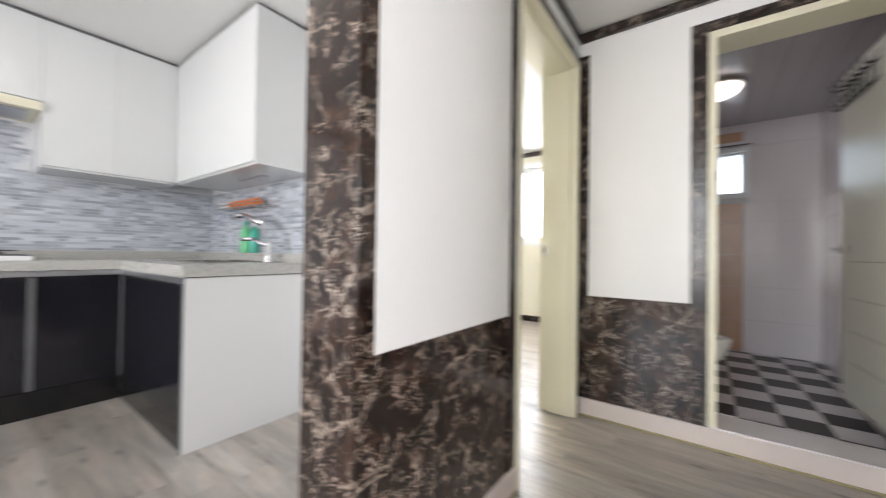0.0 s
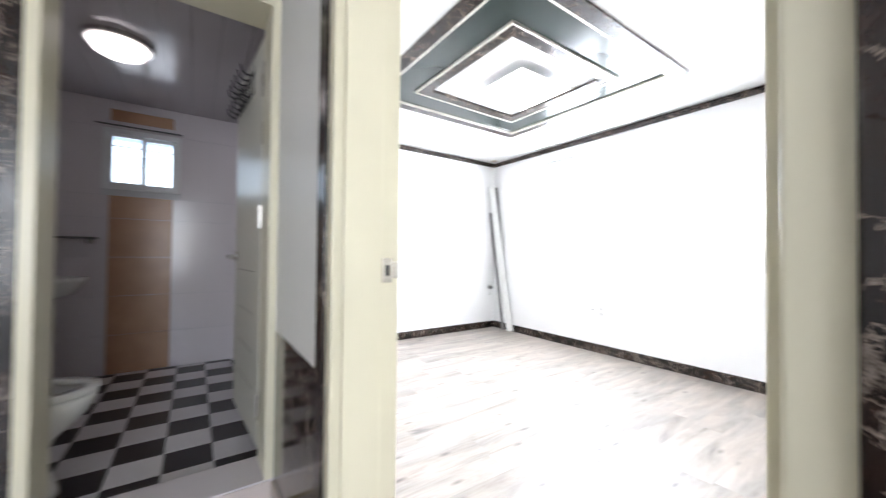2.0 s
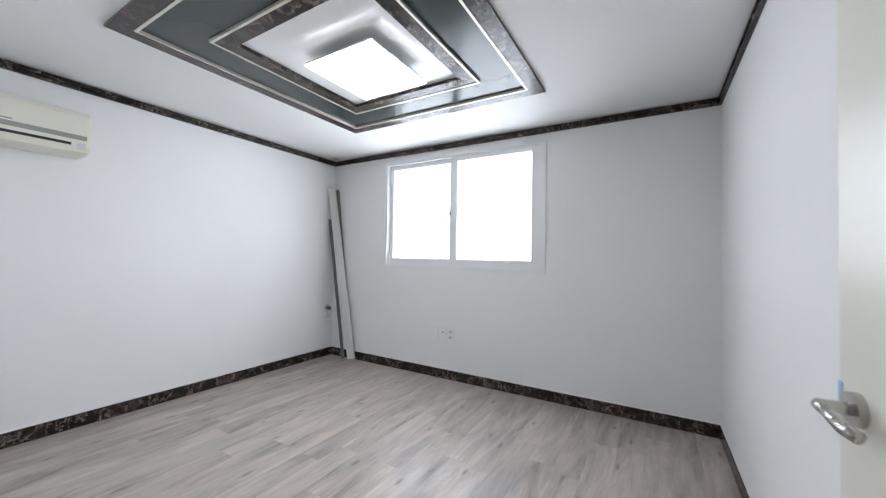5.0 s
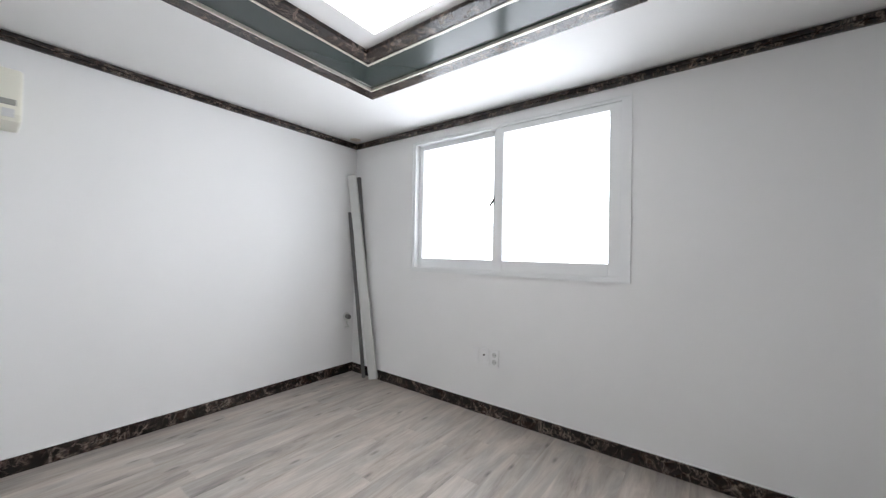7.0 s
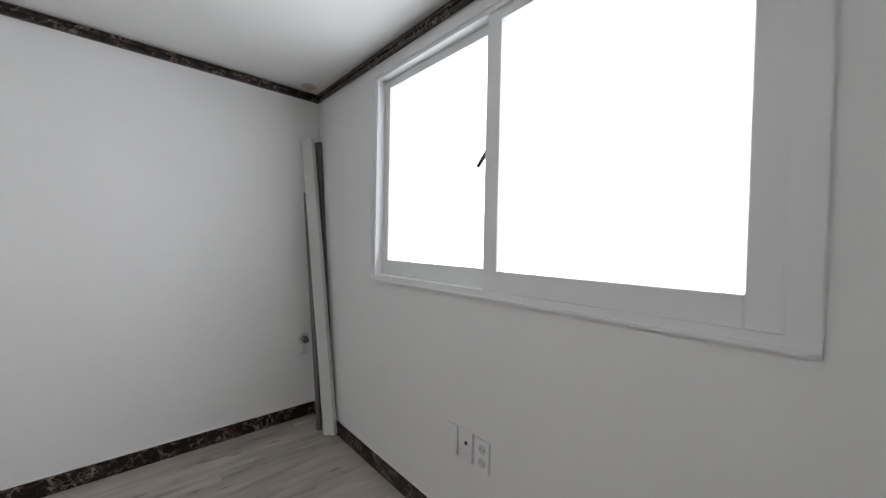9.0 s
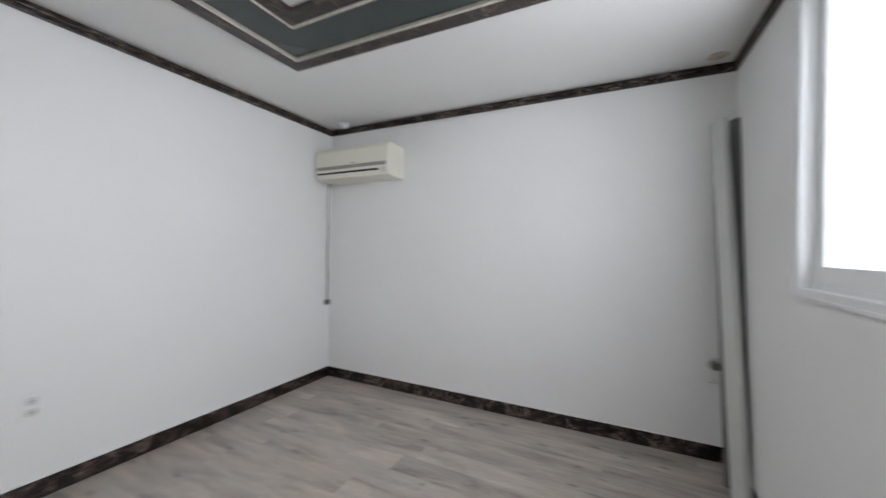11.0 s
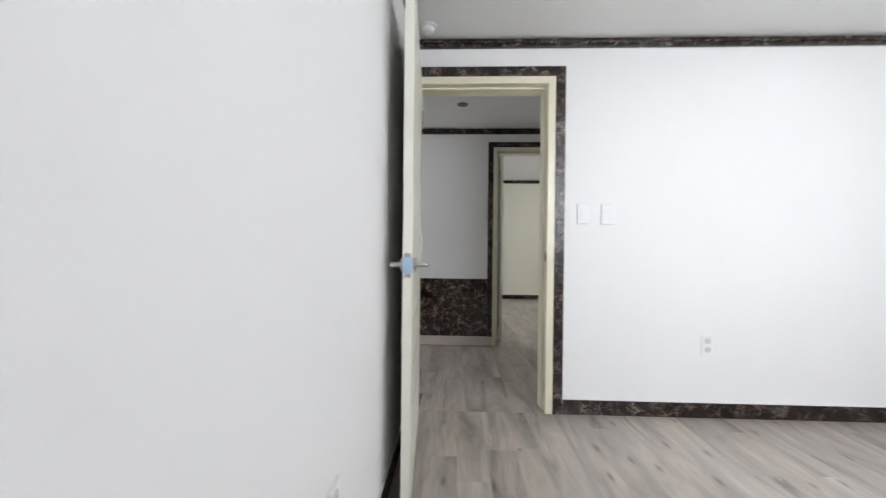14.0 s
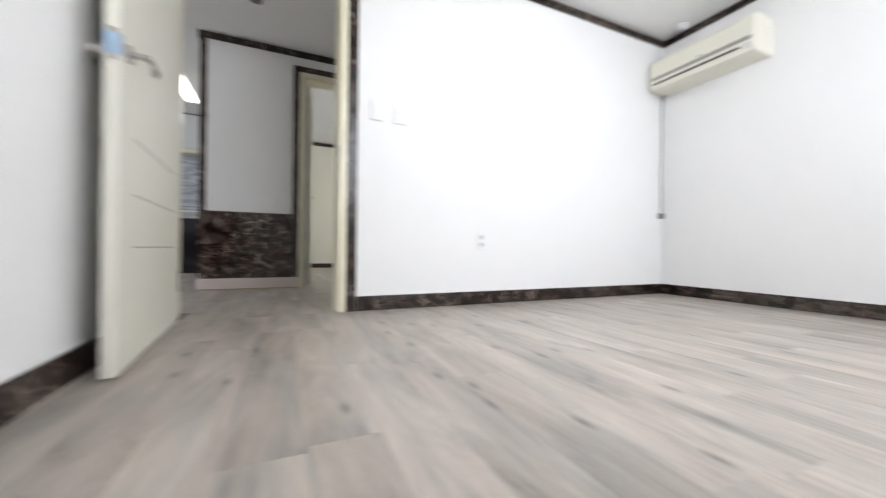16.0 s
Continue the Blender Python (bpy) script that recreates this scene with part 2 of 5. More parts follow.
M_PVC = material("white_pvc", (0.78, 0.79, 0.79), 0.35, bump=0.04, bump_scale=40, vary=0.015)
M_STEEL = material("brushed_nickel", (0.58, 0.56, 0.53), 0.26, metal=1.0, vary=0.08, vary_scale=30)
M_CHROME = material("chrome", (0.78, 0.78, 0.79), 0.08, metal=1.0)
M_DARK = material("black_plastic", (0.02, 0.02, 0.022), 0.4, vary=0.1, vary_scale=10)
M_ACBODY = material("yellowed_ivory_plastic", (0.76, 0.745, 0.645), 0.4, vary=0.03, vary_scale=3)
M_ACGREY = material("grey_plastic_louvre", (0.30, 0.30, 0.27), 0.45, vary=0.05, vary_scale=6)
M_PLATE = material("white_switch_plastic", (0.80, 0.80, 0.80), 0.3, vary=0.01)
M_SOCKET = material("grey_socket_recess", (0.60, 0.60, 0.59), 0.45, vary=0.05)
M_BLUE = material("pale_blue_film_tape", (0.36, 0.50, 0.66), 0.4, vary=0.1, vary_scale=20)
M_CABWHITE = material("white_high_gloss_cabinet", (0.68, 0.69, 0.69), 0.08, vary=0.01)
M_CABBLACK = material("black_high_gloss_cabinet", (0.012, 0.012, 0.016), 0.12, bump=0.02, bump_scale=8, vary=0.1)
M_TOE = material("black_gloss_plinth", (0.010, 0.010, 0.010), 0.08, vary=0.1)
M_ALU = material("aluminium_profile", (0.55, 0.56, 0.58), 0.3, metal=0.9, vary=0.06, vary_scale=12)
M_GREYPROFILE = material("dark_grey_profile", (0.13, 0.13, 0.135), 0.4, vary=0.06, vary_scale=12)
M_COUNTER = material("speckled_grey_worktop", (0.47, 0.46, 0.43), 0.28, bump=0.02, bump_scale=300, vary=0.10, vary_scale=70)
M_GROUT = material("grey_grout", (0.66, 0.67, 0.68), 0.8, bump=0.3, bump_scale=300, vary=0.06, vary_scale=6)
M_MOSAIC = random_tone_material("grey_blue_strip_mosaic", (0.34, 0.36, 0.41), (0.66, 0.69, 0.74), 0.16)
M_GREENPLASTIC = material("green_translucent_plastic", (0.20, 0.66, 0.32), 0.25, vary=0.1, vary_scale=15)
M_TEALPLASTIC = material("teal_plastic", (0.08, 0.48, 0.36), 0.3, vary=0.1, vary_scale=15)
M_ORANGE = material("orange_plastic_wrap", (0.80, 0.20, 0.03), 0.3, vary=0.15, vary_scale=20)
M_BATHTILE = material("white_glazed_wall_tile", (0.72, 0.675, 0.69), 0.14, vary=0.02, vary_scale=3)
M_TANTILE = material("tan_wall_tile", (0.52, 0.32, 0.20), 0.25, bump=0.1, bump_scale=30, vary=0.08, vary_scale=7)
M_BLACKTILE = material("dark_brown_floor_tile", (0.016, 0.011, 0.013), 0.36, bump=0.05, bump_scale=50, vary=0.15, vary_scale=6)
M_WHITETILE = material("white_floor_tile", (0.74, 0.71, 0.72), 0.3, bump=0.05, bump_scale=50, vary=0.04, vary_scale=6)
M_CERAMIC = material("white_glazed_ceramic", (0.80, 0.79, 0.76), 0.08, vary=0.02, vary_scale=3)
M_BATHCEIL = material("grey_gloss_pvc_ceiling", (0.52, 0.49, 0.51), 0.16, vary=0.03, vary_scale=2)
M_CONDUIT = material("light_grey_pvc_duct", (0.60, 0.61, 0.59), 0.45, bump=0.05, bump_scale=40, vary=0.05, vary_scale=4)
M_CONDUITDARK = material("dusty_dark_grey_pvc", (0.12, 0.12, 0.117), 0.5, vary=0.15, vary_scale=6)
M_CORD = material("grey_cable_sheath", (0.075, 0.075, 0.075), 0.5, vary=0.08, vary_scale=10)
M_SUBFLOOR = material("dark_floor_joint", (0.16, 0.14, 0.12), 0.7, vary=0.1)
M_BRASS = material("dull_dark_brass", (0.20, 0.16, 0.10), 0.4, metal=0.8, vary=0.1, vary_scale=20)
# two greys that paint the soft shade round wall plates and switches
M_EDGE = material("grey_plate_shade_rim", (0.73, 0.73, 0.73), 0.5, vary=0.03)
M_SWITCHEDGE = material("grey_switch_shade_rim", (0.40, 0.40, 0.41), 0.5, vary=0.03)
M_STAIN = material("brown_damp_stain", (0.54, 0.48, 0.40), 0.85, vary=0.3, vary_scale=22)
M_RENDER = material("outdoor_wall_render", (0.55, 0.54, 0.52), 0.9, bump=0.4, bump_scale=90, vary=0.06)
M_GLASS = glass_material("window_glass")
M_LAMP_A = emitter("white_light_panel_on", (1.0, 0.975, 0.975), 17.0)
M_LAMP_BATH = emitter("warm_white_glass_globe_on", (1.0, 0.88, 0.86), 0.95)
M_LAMP_KITCHEN = emitter("white_light_tube_on", (1.0, 0.97, 0.90), 3.6)
M_LAMP_B = emitter("white_light_diffuser_on", (1.0, 0.95, 0.80), 4.2)


# ---- building helpers ----
def slab(bm, x0, x1, y0, y1, z0, z1, bevel=0.0):
    """Adds a box, with its edges rounded by bevel."""
    start = len(bm.verts)
    m = Matrix.Translation(((x0 + x1) / 2, (y0 + y1) / 2, (z0 + z1) / 2)) @ Matrix.Diagonal((abs(x1 - x0), abs(y1 - y0), abs(z1 - z0), 1))
    made = bmesh.ops.create_cube(bm, size=1.0, matrix=m)["verts"]
    if bevel:
        edges = list({e for v in made for e in v.link_edges})
        bmesh.ops.bevel(bm, geom=edges, offset=bevel, segments=2, affect='EDGES', profile=0.6)
    return start


def box(*a, bevel=0.0):
    bm = bmesh.new()
    slab(bm, *a, bevel=bevel)
    return bm


def boxes(*rows, bevel=0.0):
    bm = bmesh.new()
    for r in rows:
        slab(bm, *r, bevel=bevel)
    return bm


def rod(a, b, radius, segments=16, radius_end=None, bm=None):
    """A round bar from a to b."""
    bm = bm or bmesh.new()
    a, b = Vector(a), Vector(b)
    m = Matrix.Translation((a + b) / 2) @ (b - a).to_track_quat('Z', 'Y').to_matrix().to_4x4()
    bmesh.ops.create_cone(bm, cap_ends=True, segments=segments, radius1=radius, radius2=radius if radius_end is None else radius_end,
                          depth=(b - a).length, matrix=m)
    return bm


def tube(points, radius, bm=None, segments=10):
    """A bent bar along a few points, with balls at the bends."""
    bm = bm or bmesh.new()
    for a, b in zip(points, points[1:]):
        rod(a, b, radius, segments, bm=bm)
    for p in points[1:-1]:
        bmesh.ops.create_uvsphere(bm, u_segments=segments, v_segments=6, radius=radius, matrix=Matrix.Translation(p))
    return bm


def lathe(profile, centre, segments=32, bm=None):
    """A turned shape about z from (radius, height) pairs."""
    bm = bm or bmesh.new()
    rings = []
    for r, z in profile:
        rings.append([bm.verts.new((centre[0] + r * math.cos(2 * math.pi * i / segments), centre[1] + r * math.sin(2 * math.pi * i / segments), centre[2] + z))
                      for i in range(segments)])
    for lo, hi in zip(rings, rings[1:]):
        for i in range(segments):
            j = (i + 1) % segments
            bm.faces.new((lo[i], lo[j], hi[j], hi[i]))
    bm.faces.new(rings[0][::-1])
    bm.faces.new(rings[-1])
    return bm


def prism(outline, axis, a, b):
    """A plate whose outline (pairs) is pushed along axis from a to b."""
    bm = bmesh.new()

    def at(p, s):
        return {"x": (s, p[0], p[1]), "y": (p[0], s, p[1]), "z": (p[0], p[1], s)}[axis]
    lo = [bm.verts.new(at(p, a)) for p in outline]
    hi = [bm.verts.new(at(p, b)) for p in outline]
    count = len(outline)
    for i in range(count):
        j = (i + 1) % count
        bm.faces.new((lo[i], lo[j], hi[j], hi[i]))
    bm.faces.new(lo[::-1])
    bm.faces.new(hi)
    bmesh.ops.recalc_face_normals(bm, faces=bm.faces)
    return bm


def mesh_from(name, bm, mat, smooth=False):
    me = bpy.data.meshes.new(name)
    if smooth:
        for f in bm.faces:
            f.smooth = True
    bm.to_mesh(me)
    bm.free()
    me.materials.append(mat)
    return me


def part(name, bm, mat, parent, label="", smooth=False):
    """One mesh object under a thing or a part, its mesh given in world places."""
    ob = new(name, mesh_from(name, bm, mat, smooth))
    ob.parent = parent
    ob.matrix_parent_inverse = base_of(parent).inverted()
    return tagged(ob, label)


BASES = {}


def base_of(ob):
    return BASES.get(ob.name, Matrix.Identity(4))


def thing(name, place, label, category, group="", kind=""):
    """An Empty at the base of a thing, which takes its parts."""
    ob = new(name)
    ob.empty_display_size = 0.1
    ob.matrix_world = Matrix.Translation(place)
    BASES[ob.name] = Matrix.Translation(place)
    return tagged(ob, label, category, group, kind)


def solid(name, bm, mat, label, category, group="", kind="", smooth=False):
    """A thing made of one mesh."""
    return tagged(new(name, mesh_from(name, bm, mat, smooth)), label, category, group, kind)


def structure(name, bm, mat, label, category):
    return solid(name, bm, mat, label, category, kind="structure")


# ---- the plan (metres) ----
AW, AE, AS, AN, AH = 1.070, 4.076, 1.098, 4.77, 2.298     # room A: west, east, south, north, ceiling
CW, CE, CN, CH = -0.412, 0.907, 2.632, 2.248               # corridor: west, east, north, ceiling
PS, PW = 0.966, -0.602                                   # partition: south end, west face
KW, KN, KH = -3.30, 1.77, 2.312                                 # kitchen: west, north
HS = -2.50                                              # hall: south wall
BW, BS, BN, BH = -3.85, 1.83, 5.17, 2.38                # room B
TW, TE, TS, TN, TF, TH = -0.35, 0.99, 2.80, 4.77, 0.072, 2.18   # bathroom, floor and ceiling heights
DOOR_TOP = 2.07
FZ = 0.018                                              # top of the floor planks
HEAD = 2.60

# ---- floors, walls, ceilings ----
floor_a = structure("floor_room_a", box(CE, AE + 0.2, AS - 0.02, AN + 0.02, -0.12, FZ - 0.004), M_SUBFLOOR, "floor of grey-washed pine vinyl planks", "floor")
floor_hall = structure("floor_hall", box(KW - 0.1, CE, HS - 0.1, 2.70, -0.12, FZ - 0.004), M_SUBFLOOR, "hall and kitchen floor of grey-washed pine vinyl planks", "floor")
floor_b = structure("floor_room_b", box(BW - 0.1, PW + 0.04, 2.70, BN + 0.1, -0.12, FZ - 0.004), M_SUBFLOOR, "floor of grey-washed pine vinyl planks", "floor")
floor_bath = structure("floor_bathroom", box(PW + 0.04, TE + 0.06, 2.70, TN + 0.1, -0.12, TF - 0.008), M_GROUT, "bathroom floor bed with pale grout", "floor")

OUT = 0.25
structure("wall_room_a_east", boxes(
    (AE, AE + OUT, AS - 0.12, 2.305, -0.12, HEAD), (AE, AE + OUT, 3.975, AN + 0.25, -0.12, HEAD),
    (AE, AE + OUT, 2.305, 3.975, -0.12, 1.075), (AE, AE + OUT, 2.305, 3.975, 2.165, HEAD)), M_WALL, "white papered wall with a window opening", "wall")
structure("wall_room_a_north", box(AW, AE, AN, AN + 0.25, -0.12, HEAD), M_WALL, "white papered wall", "wall")
structure("wall_room_a_south", box(AW, AE, AS - 0.12, AS, -0.12, HEAD), M_WALL, "white papered wall", "wall")
structure("wall_room_a_west", boxes(
    (CE, AW, HS, 1.088, -0.12, HEAD), (CE, AW, 1.088, 1.97, DOOR_TOP, HEAD), (CE, AW, 1.97, TS, -0.12, HEAD),
    (TE, AW, TS, AN, -0.12, HEAD)), M_WALL, "white papered wall with a doorway", "wall")
structure("wall_bathroom_south", boxes(
    (CW, 0.205, CN, TS, -0.12, HEAD), (0.205, CE, CN, TS, 2.042, HEAD), (0.205, CE, CN, TS, -0.12, 0.05)), M_WALL, "wall with the bathroom doorway", "wall")
structure("wall_partition", boxes(
    (PW, CW, PS, 1.754, -0.12, HEAD), (PW, CW, 1.754, 2.575, 2.052, HEAD), (PW, CW, 2.575, TS, -0.12, HEAD),
    (PW, TW, TS, BN, -0.12, HEAD)), M_WALL, "white partition wall with a doorway", "wall")
structure("wall_bathroom_north", boxes(
    (TW, 0.055, TN, TN + 0.2, -0.12, HEAD), (0.505, AW, TN, TN + 0.2, -0.12, HEAD),
    (0.055, 0.505, TN, TN + 0.2, -0.12, 1.51), (0.055, 0.505, TN, TN + 0.2, 1.95, HEAD)), M_GROUT, "bathroom wall behind the tiles", "wall")
structure("wall_kitchen_north", box(KW - 0.6, PW, KN, BS, -0.12, HEAD), M_WALL, "wall between the kitchen and the next room", "wall")
structure("wall_kitchen_west", box(KW - 0.2, KW, HS, KN, -0.12, HEAD), M_WALL, "white kitchen wall", "wall")
# Unseen closing wall, its opening added only to let the fill lamp in.
structure("wall_hall_south", boxes(
    (KW - 0.2, -1.7, HS - 0.2, HS, -0.12, HEAD), (0.5, AW, HS - 0.2, HS, -0.12, HEAD),
    (-1.7, 0.5, HS - 0.2, HS, -0.12, 0.5), (-1.7, 0.5, HS - 0.2, HS, 2.15, HEAD)), M_WALL, "unseen white wall with an added opening for the fill light", "wall")
structure("wall_room_b_west", box(BW - 0.2, BW, BS, BN, -0.12, HEAD), M_WALL_B, "white papered wall", "wall")
structure("wall_room_b_north", boxes(
    (BW - 0.2, -2.62, BN, BN + 0.25, -0.12, HEAD), (-1.22, PW + 0.21, BN, BN + 0.25, -0.12, HEAD),
    (-2.62, -1.22, BN, BN + 0.25, -0.12, 1.10), (-2.62, -1.22, BN, BN + 0.25, 2.18, HEAD)), M_WALL_B, "white papered wall with a window opening", "wall")

structure("ceiling_room_a", boxes(
    (AW, 1.755, AS, AN, AH, HEAD), (3.365, AE, AS, AN, AH, HEAD),
    (1.755, 3.365, AS, 2.16, AH, HEAD), (1.755, 3.365, 3.755, AN, AH, HEAD), (1.755, 3.365, 2.16, 3.755, AH + 0.05, HEAD)), M_CEIL,
    "white papered ceiling with a shallow tray", "ceiling")
structure("ceiling_hall", boxes((KW, PW, HS, KN, KH, HEAD), (PW, CW, HS, PS, CH, HEAD), (CW, CE, HS, CN, CH, HEAD)), M_CEIL, "white papered ceiling", "ceiling")
structure("ceiling_room_b", box(BW, PW, BS, BN, BH, HEAD), M_CEIL, "white papered ceiling", "ceiling")
bath_ceiling = bmesh.new()
for i in range(10):
    slab(bath_ceiling, TW + i * 0.135 + 0.001, min(TE, TW + (i + 1) * 0.135 - 0.001), TS, TN, TH, HEAD - 0.1)
structure("ceiling_bathroom", bath_ceiling, M_BATHCEIL, "glossy grey plastic plank ceiling", "ceiling")
structure("roof_slab", box(BW - 0.3, AE + 0.3, HS - 0.3, BN + 0.3, HEAD, HEAD + 0.2), M_RENDER, "flat concrete roof slab", "roof")
structure("ground", box(-80, 80, -80, 80, -0.30, -0.125), M_RENDER, "pale concrete ground outside", "ground")


# ---- marble strips: crown, skirting, dado, door trims ----
def strip(name, rows, mat, label, category, bevel=0.003):
    """A run of trim; each piece of it is a part."""
    x0, _, y0, _, z0, _ = rows[0]
    t = thing(name, (x0, y0, z0), label, category, kind="structure")
    for r in rows:
        part("strip", box(*r, bevel=bevel), mat, t)
    return t


def split(rows, length):
    """Cuts long strips into lengths, as they are sold."""
    out = []
    for x0, x1, y0, y1, z0, z1 in rows:
        if x1 - x0 >= y1 - y0:
            n = max(1, round((x1 - x0) / length))
            for i in range(n):
                out.append((x0 + (x1 - x0) * i / n, x0 + (x1 - x0) * (i + 1) / n, y0, y1, z0, z1))
        else:
            n = max(1, round((y1 - y0) / length))
            for i in range(n):
                out.append((x0, x1, y0 + (y1 - y0) * i / n, y0 + (y1 - y0) * (i + 1) / n, z0, z1))
    return out


D = 0.012
C0, C1 = 2.241, 2.293
strip("crown_moulding_room_a", split([
    (AW + 0.022, AE - 0.022, AN - 0.022, AN, C0, C1), (AE - 0.022, AE, AS, AN, C0, C1),
    (AW + 0.022, AE - 0.022, AS, AS + 0.022, C0, C1), (AW, AW + 0.022, AS, AN, C0, C1)], 1.2), M_MARBLE_TRIM,
    "dark brown marble-print crown moulding", "crown moulding")
strip("crown_bead_room_a", [
    (AW + 0.03, AE - 0.03, AN - 0.030, AN - 0.022, C0 + 0.022, C1 - 0.022), (AE - 0.030, AE - 0.022, AS + 0.03, AN - 0.03, C0 + 0.022, C1 - 0.022),
    (AW + 0.03, AE - 0.03, AS + 0.022, AS + 0.030, C0 + 0.022, C1 - 0.022), (AW + 0.022, AW + 0.030, AS + 0.03, AN - 0.03, C0 + 0.022, C1 - 0.022)], M_MARBLE_TRIM,
    "raised middle rib of the brown crown moulding", "crown moulding", 0.003)
S1 = 0.108
strip("baseboard_room_a", split([
    (AW + D, AE - D, AN - D, AN, FZ + 0.001, S1), (AE - D, AE, AS, AN, FZ + 0.001, S1),
    (AW + D, AE - D, AS, AS + D, FZ + 0.001, S1), (AW, AW + D, 2.032, AN, FZ + 0.001, S1)], 0.62), M_MARBLE_TRIM,
    "dark brown marble-print skirting board", "baseboard")
strip("baseboard_cap_room_a", [
    (AW + 0.004, AE - 0.004, AN - 0.008, AN, S1, S1 + 0.006), (AE - 0.008, AE, AS, AN, S1, S1 + 0.006),
    (AW + 0.004, AE - 0.004, AS, AS + 0.008, S1, S1 + 0.006), (AW, AW + 0.008, 2.034, AN, S1, S1 + 0.006)], M_PVC,
    "thin white sealant bead above the skirting", "trim", 0.001)

H0, H1 = 2.186, 2.243
strip("crown_moulding_hall", split([
    (CW + 0.02, CE - 0.02, CN - 0.02, CN, H0, H1), (CE - 0.02, CE, HS, CN, H0, H1), (CW, CW + 0.02, PS, CN, H0, H1),
    (PW, CW + 0.02, PS - 0.02, PS, H0, H1), (KW + 0.4, PW, KN - 0.02, KN, KH - 0.06, KH - 0.004), (PW - 0.02, PW, PS, KN - 0.02, KH - 0.06, KH - 0.004),
    (KW, KW + 0.02, HS, -0.7, KH - 0.06, KH - 0.004), (PW, CE - 0.02, HS, HS + 0.02, H0, H1)], 1.2), M_MARBLE_TRIM,
    "dark brown marble-print crown moulding", "crown moulding")
strip("crown_moulding_room_b", split([
    (BW + 0.02, PW - 0.02, BN - 0.02, BN, 2.30, 2.36), (BW, BW + 0.02, BS, BN, 2.30, 2.36), (PW - 0.02, PW, 2.63, BN, 2.30, 2.36)], 1.2), M_MARBLE_TRIM,
    "dark brown marble-print crown moulding", "crown moulding")
strip("baseboard_room_b", split([
    (BW + D, PW - D, BN - D, BN, FZ + 0.001, 0.10), (BW, BW + D, BS, BN, FZ + 0.001, 0.10), (PW - D, PW, 2.63, BN, FZ + 0.001, 0.10)], 0.62), M_MARBLE_TRIM,
    "dark brown marble-print skirting board", "baseboard")

# hall skirting: off-white boards with yellowed sealant at the floor
K1 = 0.116
strip("baseboard_hall", [
    (CW, 0.205, CN - 0.018, CN, FZ + 0.001, K1), (CW, CW + 0.018, PS - 0.018, 1.754, FZ + 0.001, K1), (PW, CW, PS - 0.018, PS, FZ + 0.001, K1),
    (PW - 0.018, PW, PS - 0.018, KN, FZ + 0.001, K1),
    (CE - 0.018, CE, 2.03, CN - 0.018, FZ + 0.001, K1), (CE - 0.018, CE, HS, 1.085, FZ + 0.001, K1)], M_PINKISH,
    "off-white painted skirting board", "baseboard")
strip("floor_sealant_hall", [
    (CW + 0.018, CE - 0.018, CN - 0.030, CN - 0.018, FZ + 0.001, FZ + 0.009), (CE - 0.030, CE - 0.018, 2.03, CN - 0.030, FZ + 0.001, FZ + 0.009),
    (CW + 0.018, CW + 0.028, PS, 1.754, FZ + 0.001, FZ + 0.008)], M_CAULK, "yellowed sealant line along the skirting", "trim", 0.003)
part("strip", box(0.205, CE - 0.018, CN - 0.018, CN, FZ + 0.001, K1, bevel=0.003), M_PINKISH, bpy.data.objects["baseboard_hall"])

# dado boards and white panels
DADO = 0.706
dado = thing("dado_boards", (CW, PS, K1), "dark brown glossy marble-print dado boards", "dado", kind="structure")
for r in ((CW, CW + 0.006, PS, 1.698, K1, DADO), (CW + 0.006, 0.134, CN - 0.006, CN, K1, DADO), (CE - 0.006, CE, 2.03, CN - 0.006, K1, DADO),
          (CE - 0.006, CE, HS, 1.085, K1, DADO), (PW, CW + 0.006, PS - 0.006, PS, K1, H0), (PW - 0.006, PW, PS, KN, K1, DADO)):
    part("board", box(*r), M_MARBLE, dado)
panels = thing("white_wall_panels", (CW, PS, DADO), "white glossy wall panels above the dado", "wall panel", kind="structure")
PT = H0
for r in ((CW, CW + 0.008, 1.013, 1.698, DADO, PT), (-0.352, 0.134, CN - 0.008, CN, DADO, PT), (CE - 0.008, CE, 2.038, CN - 0.008, DADO, PT),
          (CW, CW + 0.007, 1.698, CN, 2.112, PT), (0.134, CE - 0.008, CN - 0.007, CN, 2.096, PT), (CE - 0.007, CE, 1.09, 2.09, 2.13, PT),
          (CE - 0.008, CE, HS, 1.03, DADO, PT)):
    part("panel", box(*r, bevel=0.001), M_PANEL, panels)
trims = thing("marble_edge_trims", (CW, PS, K1), "dark brown marble-print corner strips beside the white panels", "trim", kind="structure")
for r in ((CW, CW + 0.012, PS - 0.006, 1.013, DADO, H0), (CW + 0.013, -0.352, CN - 0.010, CN, DADO, 2.110)):
    part("strip", box(*r, bevel=0.002), M_MARBLE, trims)


def door_trim_x(name, face, out, y0, y1, top, base, width=0.06, left=True, right=True):
    """Marble strips round a doorway in a wall that faces along x; out is +1 or -1."""
    a, b = sorted((face, face + out * 0.012))
    t = thing(name, (face, y0, 0), "dark brown marble-print strips round the doorway", "door trim", kind="structure")
    if left:
        part("strip", box(a, b, y0 - width, y0, base, top + width, bevel=0.002), M_MARBLE_TRIM, t)
    if right:
        part("strip", box(a, b, y1, y1 + width, base, top + width, bevel=0.002), M_MARBLE_TRIM, t)
    part("strip", box(a, b, y0, y1, top, top + width, bevel=0.002), M_MARBLE_TRIM, t)
    return t


